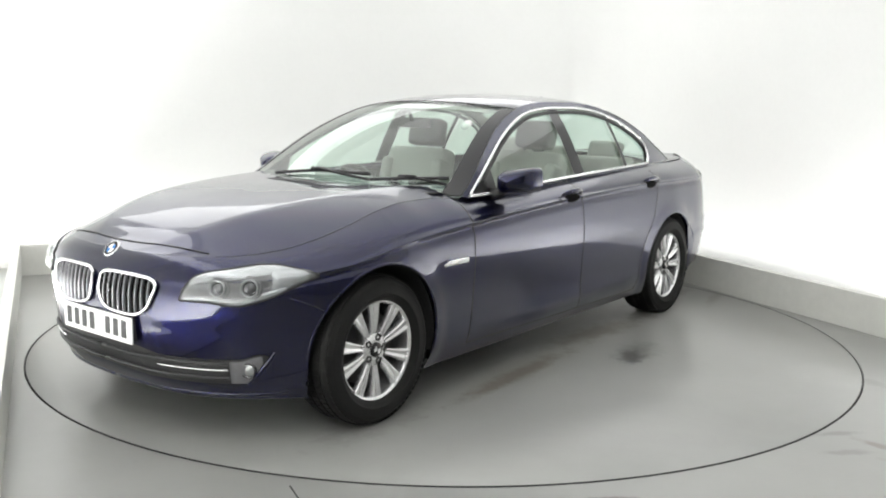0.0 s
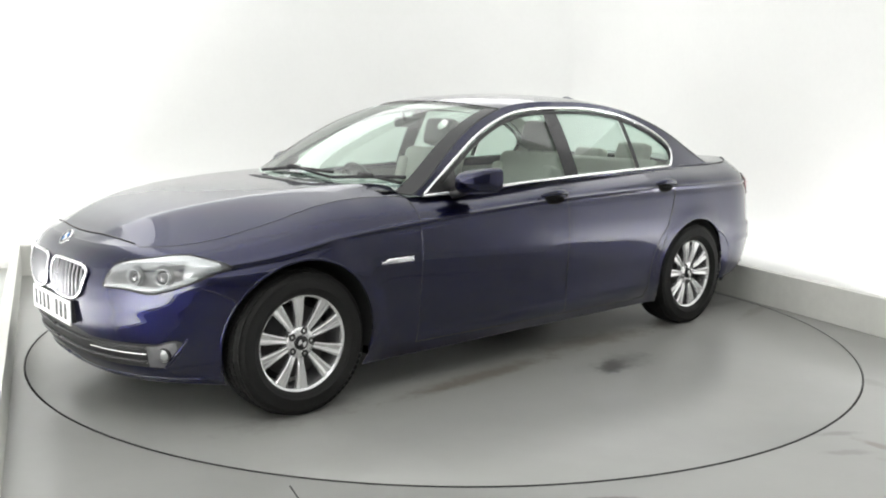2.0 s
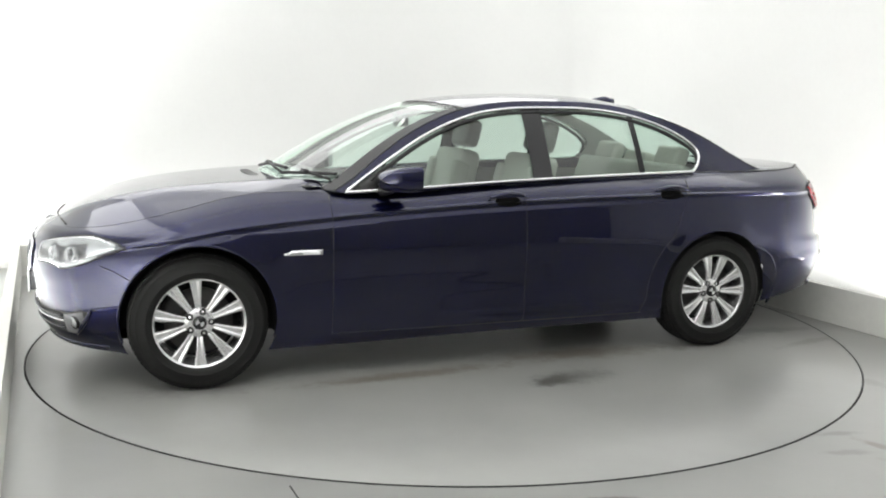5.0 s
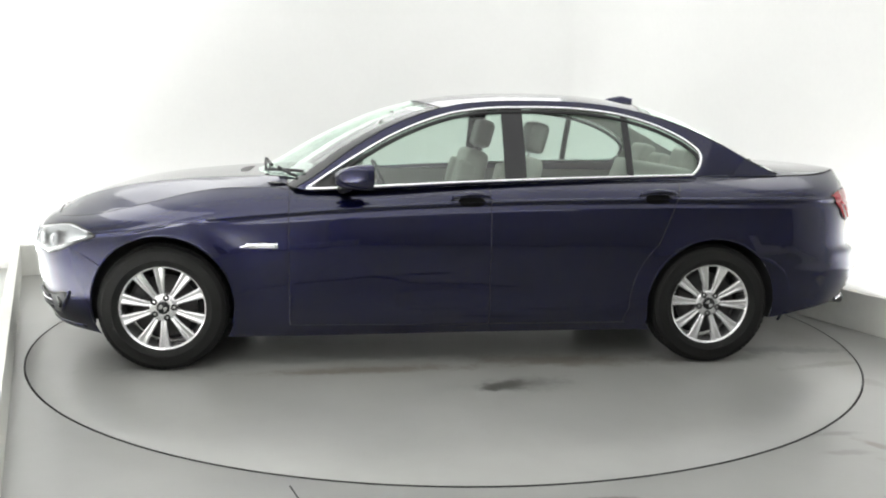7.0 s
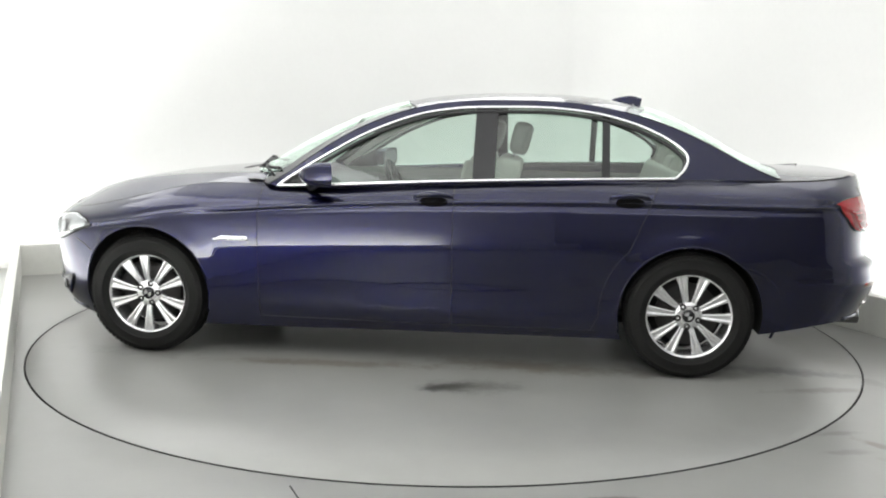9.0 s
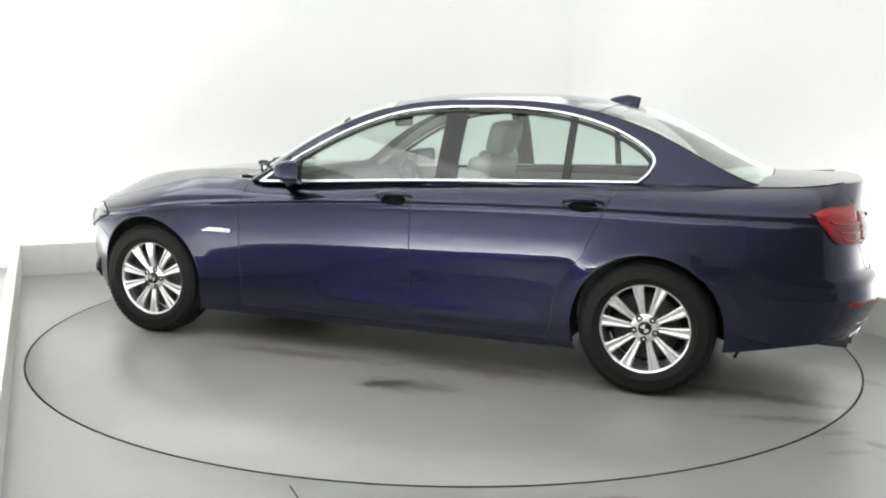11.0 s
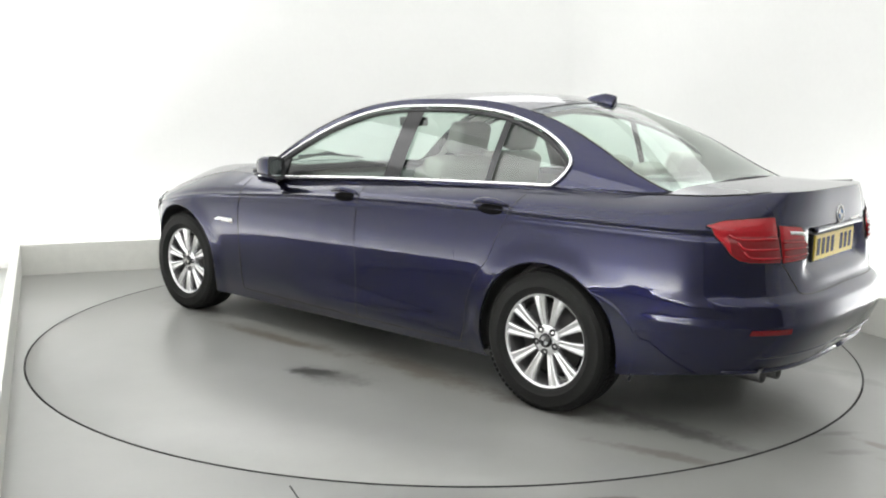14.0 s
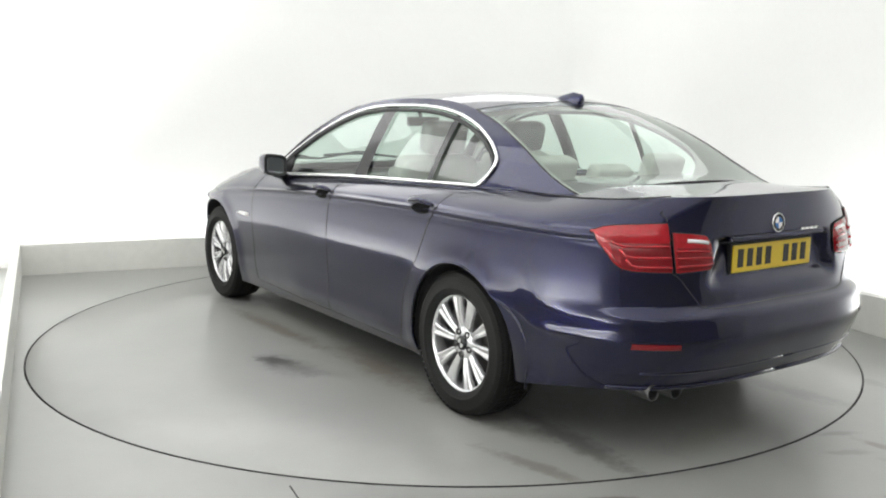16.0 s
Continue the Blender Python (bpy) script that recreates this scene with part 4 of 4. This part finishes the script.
both("bumper_blade", tube([skin(lerp(1.378, 1.47, t), lerp(0.405, 0.272, t ** 0.8), 0.004) for t in [i / 12 for i in range(13)]], lambda s: 0.010 * math.sin(math.pi * (0.12 + 0.8 * s)) + 0.002, 6), PAINT)
mirrored("splitter", tube([skin(c, 0.214 + 0.0 * c, -0.004) for c in [lerp(1.34, 2.0, i / 30) for i in range(31)]], 0.011, 6), PAINT)

# ---- tail ----
def tail_conv(y, z):
    """The flank coordinate on the tail by the place across."""
    lo, hi = -2.0, -1.0
    for _ in range(24):
        mid = (lo + hi) / 2
        if skin(mid, z).y > y:
            hi = mid
        else:
            lo = mid
    return lo


_tt = spline([(0.585, 0.967), (0.70, 0.960), (0.765, 0.951), (0.806, 0.930)])
_tb = spline([(0.585, 0.782), (0.70, 0.786), (0.747, 0.794), (0.772, 0.817), (0.792, 0.877), (0.806, 0.922)])
_it = spline([(0.408, 0.880), (0.430, 0.916), (0.575, 0.932)])
_ib = spline([(0.408, 0.800), (0.425, 0.786), (0.575, 0.779)])


def tail_lamp(side):
    root = new("tail_lamp")
    root.parent = CAR
    root["label"] = "red tail lamp in two pieces"

    def put(name, vf, mat, label=""):
        v, f = vf if side > 0 else flipped(vf)
        return part_mesh(name, v, f, mat, root, label)

    put("outer_lamp", patch(0.806, 0.588, _tb, _tt, 0.008, 20, 10, 0.006, conv=tail_conv), RED)
    put("inner_lamp", patch(0.574, 0.408, _ib, _it, 0.008, 14, 8, 0.006, conv=tail_conv), RED)
    put("outer_base", patch(0.772, 0.592, lambda p: _tb(p) + 0.006, lambda p: lerp(_tb(p), _tt(p), 0.60), 0.0150, 18, 6, 0.002, conv=tail_conv), RED_DEEP)
    put("inner_base", patch(0.568, 0.416, lambda p: _ib(p) + 0.008, lambda p: lerp(_ib(p), _it(p), 0.62), 0.0150, 10, 4, 0.002, conv=tail_conv), RED_DEEP)
    # glowing-rod shapes: each runs down the outer edge and turns inward
    for a, b in ((0.52, 0.752), (0.30, 0.735), (0.10, 0.722)):
        line = [(b + 0.016, lerp(_tb(b), _tt(b), a + 0.16)), (b + 0.004, lerp(_tb(b), _tt(b), a + 0.03))]
        line += [(y, lerp(_tb(y), _tt(y), a)) for y in [lerp(b - 0.012, 0.594, i / 10) for i in range(11)]]
        put("light_bar", tube([skin(tail_conv(y, z), z, 0.0165) for y, z in line], 0.0055, 6), RED)
    for a in (0.16, 0.36, 0.54):
        pts = [skin(tail_conv(y, lerp(_ib(y), _it(y), a)), lerp(_ib(y), _it(y), a), 0.0165) for y in [lerp(0.570, 0.415, i / 8) for i in range(9)]]
        put("light_bar", tube(pts, 0.0045, 6), RED)
    pts = [skin(tail_conv(y, _it(y) - 0.026), _it(y) - 0.026, 0.013) for y in [lerp(0.52, 0.428, i / 8) for i in range(9)]]
    put("reverse_lens", tube(pts, 0.008, 6), WHITE_LENS, "clear reversing lamp")
    put("lamp_rim", tube(outline(0.806, 0.588, _tb, _tt, 0.006, 20, tail_conv), 0.003, 6, True), GAP)
    put("lamp_rim", tube(outline(0.574, 0.408, _ib, _it, 0.006, 12, tail_conv), 0.003, 6, True), GAP)


tail_lamp(1)
tail_lamp(-1)


def tail_at(y, z, off=0.0):
    lo, hi = -2.0, -1.0
    for _ in range(26):
        mid = (lo + hi) / 2
        if skin(mid, z).y > abs(y):
            hi = mid
        else:
            lo = mid
    p = skin(lo, z, off)
    return Vector((p.x, math.copysign(p.y, y) if y else 0.0, p.z))


emblem(tail_at(0.0, 0.945) + Vector((-0.001, 0, 0)), (-1, 0, 0.08), (0, 0, 1))
number_plate("rear_plate", -2.448, 0.810, -1, PLATE_YELLOW, "yellow plate with plain dark bars")
part("plate_mount", box(0.03, 0.54, 0.125, (-2.430, 0, 0.810), 0.004), BLACK, CAR)
part("plate_lamp_trim", box(0.03, 0.62, 0.022, (-2.462, 0, 0.896), 0.008), PAINT, CAR)
for i in range(4):
    part("model_bar", box(0.003, 0.026, 0.022, (tail_at(-0.17 - i * 0.034, 0.905).x - 0.002, -0.17 - i * 0.034, 0.905), 0.001), CHROME, CAR, "small bright bar in place of lettering")
# boot shut line
_bs = [tail_at(0.585, z) for z in (0.972, 0.985)] + [tail_at(0.60, 1.0), edge_point(c_tail(-2.36, 1.0)) + Vector((0, -0.01, 0.004))]
shut("boot_gap", _bs, 0.003)
shut("boot_gap", [edge_point(c) + Vector((0, -0.012, 0.004)) for c in [lerp(c_tail(-2.36, 1.0), c_of(-1.74), i / 14) for i in range(15)]], 0.003)
_be = [(0.585, 0.775), (0.56, 0.760), (0.50, 0.685), (0.455, 0.642), (0.30, 0.637), (0.0, 0.640)]
_bl = [tail_at(y, z) for y, z in smooth_line(_be, 5)]
_all = _bl + [flip(p) for p in _bl[::-1][1:]]
shut("boot_gap", _all, 0.0026, False)
# reflectors, valance, exhaust pipes
both("rear_reflector", patch(0.755, 0.60, lambda p: 0.497, lambda p: 0.519, 0.003, 8, 3, 0.002, conv=tail_conv), RED_DEEP, "dark red reflector strip")
mirrored("valance_lip", tube([skin(c, bottom_z(-2.4) + 0.012, 0.002) for c in [lerp(-1.40, -2.0, i / 30) for i in range(31)]], 0.010, 6), PAINT)
mirrored("valance_crease", tube([skin(c, 0.395, -0.003) for c in [lerp(-1.52, -2.0, i / 30) for i in range(31)]], 0.007, 6), PAINT)


def pipe(y):
    v, f = lathe([(0.030, 0.12), (0.037, 0.12), (0.039, -0.002), (0.036, -0.006), (0.033, 0.0), (0.030, 0.10), (0.001, 0.10)], 28)
    return [Vector((-2.415 - 0.25 * (0.6 - y) + p.y, y + p.x * 0.85, 0.310 + p.z * 0.85)) for p in v], f


for y_ in (0.635, 0.535):
    part_mesh("exhaust_pipe", *pipe(y_), SOOT, CAR, "steel exhaust tailpipe")

# ---- flank fittings ----
for hx_, hz_ in ((-0.130, 0.905), (-1.155, 0.925)):
    # flat black ellipse on the skin stands for the shade behind the handle
    grip_patch = []
    for r in range(5):
        s = r / 4
        grip_patch.append([on(hx_ + 0.076 * (1 - s) * math.cos(a), hz_ - 0.008 + 0.027 * (1 - s) * math.sin(a), 0.0015) for a in [2 * math.pi * i / 24 for i in range(24)]])
    both("grip_shade", grid(grip_patch, True), GRILLE_BLACK, "flat black patch painted as the shade of the grip recess")
    bar_ = []
    for i in range(15):
        s = i / 14
        o = 0.010 + 0.030 * math.sin(math.pi * s) ** 0.5
        bar_.append(on(hx_ + 0.105 * (1 - 2 * s), hz_ + 0.004, o))
    both("door_handle", tube(bar_, lambda s: 0.007 + 0.009 * math.sin(math.pi * s) ** 0.6, 8), PAINT)
both("wing_badge", patch(c_of(0.885), c_of(1.078), lambda p: 0.655, lambda p: lerp(0.667, 0.680, (c_of(1.078) - p) * 5 if p > c_of(1.04) else 1), 0.003, 10, 4, 0.006), CHROME, "bright side badge")
both("badge_lens", patch(c_of(0.90), c_of(0.985), lambda p: 0.659, lambda p: 0.674, 0.010, 8, 3, 0.002), WHITE_LENS)


def door_mirror(side):
    root = new("door_mirror")
    root.parent = CAR
    root["label"] = "body-coloured door mirror on a black foot"

    def put(name, vf, mat, label=""):
        v, f = vf if side > 0 else flipped(vf)
        return part_mesh(name, v, f, mat, root, label)

    rows = []
    for i in range(13):
        s = i / 12
        x = lerp(0.425, 0.590, s)
        k = math.sqrt(max(0.0, 1 - (max(0, s - 0.05) / 0.95) ** 2.4))
        ring = []
        for j in range(28):
            a = 2 * math.pi * j / 28
            ca, sa = math.cos(a), math.sin(a)
            yy = math.copysign(abs(ca) ** 0.48, ca) * 0.090 * lerp(k, 1, 0.15 if s < 1 else 0)
            zz = math.copysign(abs(sa) ** 0.48, sa) * 0.066 * k
            ring.append(Vector((x - 0.06 * (yy / 0.078) * 0.5, 0.934 + yy, 1.024 + zz - 0.010 * (yy / 0.078) * -1)))
        rows.append(ring)
    put("shell", grid(rows, True), PAINT)
    face = [Vector((p.x + 0.004, 0.934 + (p.y - 0.934) * 0.80, 1.024 + (p.z - 1.024) * 0.72)) for p in rows[0]]
    put("mirror_glass", (face, [tuple(range(28))]), MIRROR, "mirror glass")
    put("shell_rim", (rows[0] + face, [(i, (i + 1) % 28, 28 + (i + 1) % 28, 28 + i) for i in range(28)]), BLACK)
    foot = tube([Vector((0.555, 0.815, 0.955)), Vector((0.53, 0.85, 0.965)), Vector((0.50, 0.89, 0.985)), Vector((0.48, 0.93, 1.00))], lambda s: 0.030 - 0.008 * s, 10)
    put("foot", foot, BLACK, "black mirror foot")
    tri = [house(0.735, 0.958, 0.004), house(0.50, 0.962, 0.004), house(0.50, 1.085, 0.004), house(0.60, 1.035, 0.004)]
    put("corner_panel", (tri + [p + Vector((0, -0.02, 0)) for p in tri], [(0, 1, 2, 3), (7, 6, 5, 4), (0, 4, 5, 1), (1, 5, 6, 2), (2, 6, 7, 3), (3, 7, 4, 0)]), BLACK)


door_mirror(1)
door_mirror(-1)


def fin():
    rows = []
    for i in range(13):
        s = i / 12
        x = lerp(-1.10, -1.265, s)
        h = 0.050 * min(1.0, s / 0.62) ** 0.8
        w = 0.032 * math.sin(math.pi * min(1, 0.18 + 0.52 * s)) ** 0.7
        base = lerp(1.445, 1.405, s)
        rows.append([Vector((x - 0.012 * q * s, w * (1 - 0.62 * q) * sd, base + (h + 0.012) * q)) for sd, q in ((-1, 0), (-1, 0.35), (-1, 0.7), (-0.6, 0.92), (0, 1.0), (0.6, 0.92), (1, 0.7), (1, 0.35), (1, 0))])
    v, f = grid(rows)
    f.append(tuple(range(len(v) - 9, len(v))))
    return v, f


part_mesh("aerial_fin", *fin(), PAINT, CAR, "dark shark-fin aerial")


# ---- wipers, at rest along the foot of the windscreen ----
def screen_foot(y, up):
    """A point near the foot of the windscreen."""
    e = house(*rail_line[int(up)])
    s = min(1, abs(y) / e.y)
    q = 1 - s ** 2.2
    return Vector((e.x + bow_x(rail_line[int(up)][0]) * q, y, e.z + bow_z(rail_line[int(up)][0]) * q))


WIPERS = (((1.012, -0.31, 1.022), (1.000, 0.02, 1.052), (0.955, 0.33, 1.048), (0.985, 0.36, 1.022)),
          ((0.985, 0.37, 1.026), (0.892, 0.54, 1.036), (0.762, 0.70, 1.040), (0.800, 0.715, 1.012)))
for a_, h_, e_, foot_ in WIPERS:
    root = new("wiper")
    root.parent = CAR
    root["label"] = "black windscreen wiper at rest"
    bend = smooth_line([a_, h_, e_], 8)
    part_mesh("blade", *tube([Vector(p) for p in bend], 0.0095, 6), BLACK, root)
    part_mesh("arm", *tube([Vector(foot_), Vector(foot_).lerp(Vector(h_), 0.6) + Vector((0.01, 0, 0.008)), Vector(h_) + Vector((0.012, 0, 0.016))], 0.0075, 6), BLACK, root)
    part_mesh("joint", *tube([Vector(h_) + Vector((0.01, -0.05, 0.008)), Vector(h_) + Vector((0.0, 0.05, 0.010))], 0.011, 6), BLACK, root)
_cowl = []
for dx, dz in ((0.0, 0.0), (0.05, 0.004), (0.09, 0.002)):
    _cowl.append([screen_foot(y, 1) + Vector((dx, 0, dz + 0.002)) for y in [lerp(-0.74, 0.74, i / 24) for i in range(25)]])
part_mesh("scuttle_panel", *grid(_cowl), BLACK, CAR, "black scuttle panel")
part_mesh("paper_disc", *ring_at(screen_foot(0.50, 19) + Vector((-0.008, 0, -0.004)), (1, 0, 0.8), 0.03, 0, profile=[(0.034, 0.0), (0.034, 0.003), (0.001, 0.003)]), PLATE_WHITE, CAR, "small white paper disc inside the windscreen")

# ---- cabin ----
LEATHER = plain("light_grey_leather", (0.52, 0.51, 0.47), 0.5, grain=160, amount=0.12, bump=0.25)
HEADREST = plain("mid_grey_leather", (0.20, 0.20, 0.19), 0.5, grain=160, bump=0.2)
FABRIC = plain("dark_cabin_plastic", (0.09, 0.09, 0.09), 0.6, grain=160, bump=0.2)
LINER = plain("pale_headlining", (0.50, 0.50, 0.47), 0.9, grain=200, amount=0.08, bump=0.2)
CARPET = plain("cabin_carpet", (0.06, 0.06, 0.06), 0.95, grain=300, bump=0.4)


def cushion(sx, sy, sz, at, rot=None, bevel=0.045):
    return box(sx, sy, sz, at, bevel, 4, rot)


def front_seat(y, fore):
    root = new("front_seat")
    root.parent = CAR
    root["label"] = "light grey leather front seat"
    lean = Matrix.Rotation(radians(-14), 4, "Y")
    part("cushion", cushion(0.52, 0.50, 0.16, (-0.10 + fore, y, 0.47)), LEATHER, root, smooth=True)
    part("backrest", cushion(0.15, 0.50, 0.66, (-0.44 + fore, y, 0.80), lean, 0.06), LEATHER, root, smooth=True)
    for sd in (-1, 1):
        part("bolster", cushion(0.13, 0.08, 0.56, (-0.385 + fore, y + sd * 0.215, 0.78), lean, 0.035), LEATHER, root, smooth=True)
        part_mesh("headrest_post", *tube([Vector((-0.52 + fore, y + sd * 0.06, 1.08)), Vector((-0.545 + fore, y + sd * 0.06, 1.22))], 0.007, 6), STEEL, root)
    part("headrest", cushion(0.11, 0.27, 0.18, (-0.570 + fore, y, 1.225), lean, 0.045), HEADREST, root, "dark grey headrest", smooth=True)


front_seat(0.37, 0.0)
front_seat(-0.37, 0.19)


def rear_bench():
    root = new("rear_bench")
    root.parent = CAR
    root["label"] = "light grey leather rear bench"
    lean = Matrix.Rotation(radians(-20), 4, "Y")
    part("cushion", cushion(0.52, 1.30, 0.18, (-1.02, 0, 0.48)), LEATHER, root, smooth=True)
    part("backrest", cushion(0.16, 1.30, 0.62, (-1.36, 0, 0.76), lean, 0.05), LEATHER, root, smooth=True)
    for y in (0.38, 0.0, -0.38):
        part("headrest", cushion(0.10, 0.25, 0.14 if y else 0.10, (-1.49, y, 1.10 if y else 1.07), lean, 0.035), LEATHER, root, smooth=True)


rear_bench()
part("parcel_shelf", box(0.50, 1.24, 0.02, (-1.72, 0, 1.015), 0.006), LINER, CAR, "pale rear parcel shelf")
part("cabin_floor", box(2.6, 1.5, 0.02, (-0.4, 0, 0.30), 0.0), CARPET, CAR)
part("firewall", box(0.03, 1.46, 0.60, (0.86, 0, 0.62), 0.0), FABRIC, CAR)
# dashboard with a binnacle
_dash = []
for i in range(13):
    y = lerp(-0.74, 0.74, i / 12)
    hump = 0.035 * math.exp(-((y + 0.37) / 0.2) ** 2)
    b = 0.10 * (1 - (y / 0.74) ** 2)
    _dash.append([Vector((0.42 + 0.02 * hump, y, 0.62)), Vector((0.39, y, 0.84)), Vector((0.42, y, 0.905 + hump)), Vector((0.50, y, 0.935 + hump)), Vector((0.66, y, 0.940)), Vector((0.80 + b, y, 0.955))])
part_mesh("dashboard", *grid(_dash), FABRIC, CAR, "dark dashboard")
part("console", box(0.9, 0.24, 0.30, (-0.05, 0, 0.48), 0.03), FABRIC, CAR)


def steering():
    root = new("steering_wheel")
    root.parent = CAR
    root["label"] = "black steering wheel"
    m = Matrix.Translation((0.27, -0.37, 0.86)) @ Matrix.Rotation(radians(-66), 4, "Y")
    v, f = tube([Vector((0.185 * math.cos(2 * math.pi * i / 40), 0.185 * math.sin(2 * math.pi * i / 40), 0)) for i in range(40)], 0.016, 8, True)
    part_mesh("wheel_rim", [m @ p for p in v], f, BLACK, root)
    for a in (90, 210, 330):
        c, s = math.cos(radians(a)), math.sin(radians(a))
        v, f = tube([Vector((0.03 * c, 0.03 * s, -0.01)), Vector((0.182 * c, 0.182 * s, 0))], 0.014, 6)
        part_mesh("wheel_spoke", [m @ p for p in v], f, BLACK, root)
    bm = box(0.12, 0.15, 0.05, (0, 0, -0.01), 0.02)
    bmesh.ops.transform(bm, matrix=m, verts=bm.verts)
    part("airbag_cover", bm, BLACK, root)


steering()
DOORTRIM = plain("grey_door_trim", (0.22, 0.22, 0.21), 0.6, grain=160, bump=0.2)
both("door_card", grid([[Vector((x, glass_y(x, 0.97) - 0.055 - 0.02 * (z < 0.8), z)) for z in (0.32, 0.70, 0.86, 0.965)] for x in [lerp(-1.55, 0.80, i / 16) for i in range(17)]]), DOORTRIM, "grey door card")
both("door_card_panel", grid([[Vector((x, glass_y(x, 0.97) - 0.085, z)) for z in (0.50, 0.66, 0.78)] for x in [lerp(-1.0, 0.45, i / 12) for i in range(13)]]), LEATHER)
_hl = [[q + Vector((0, -0.03 * (k - 12) / 12, -0.022)) for k, q in enumerate(r)] for r in roofr]
part_mesh("headlining", *grid(_hl), LINER, CAR, "pale headlining")
_in = loop_ring(rail_line, dlo_line)
both("pillar_lining", ([p + Vector((0, -0.022, 0)) for p in _in[0]], _in[1]), LINER)
part("rear_view_mirror", box(0.03, 0.24, 0.06, (0.20, 0, 1.30), 0.012), BLACK, CAR, "black rear-view mirror")
part_mesh("mirror_stalk", *tube([Vector((0.22, 0, 1.31)), Vector((0.25, 0, 1.365))], 0.012, 6), BLACK, CAR)


def motions():
    """The turntable turns and carries the car."""
    table_rows, car_rows = [], []
    for t, a in TURN:
        m = Matrix.Rotation(radians(180 + a), 4, "Z")
        table_rows.append((t, m))
        car_rows.append((t, m @ Matrix.Translation((CARX, CARY, 0.002))))
    walk(TABLE, table_rows)
    walk(CAR, car_rows)


motions()
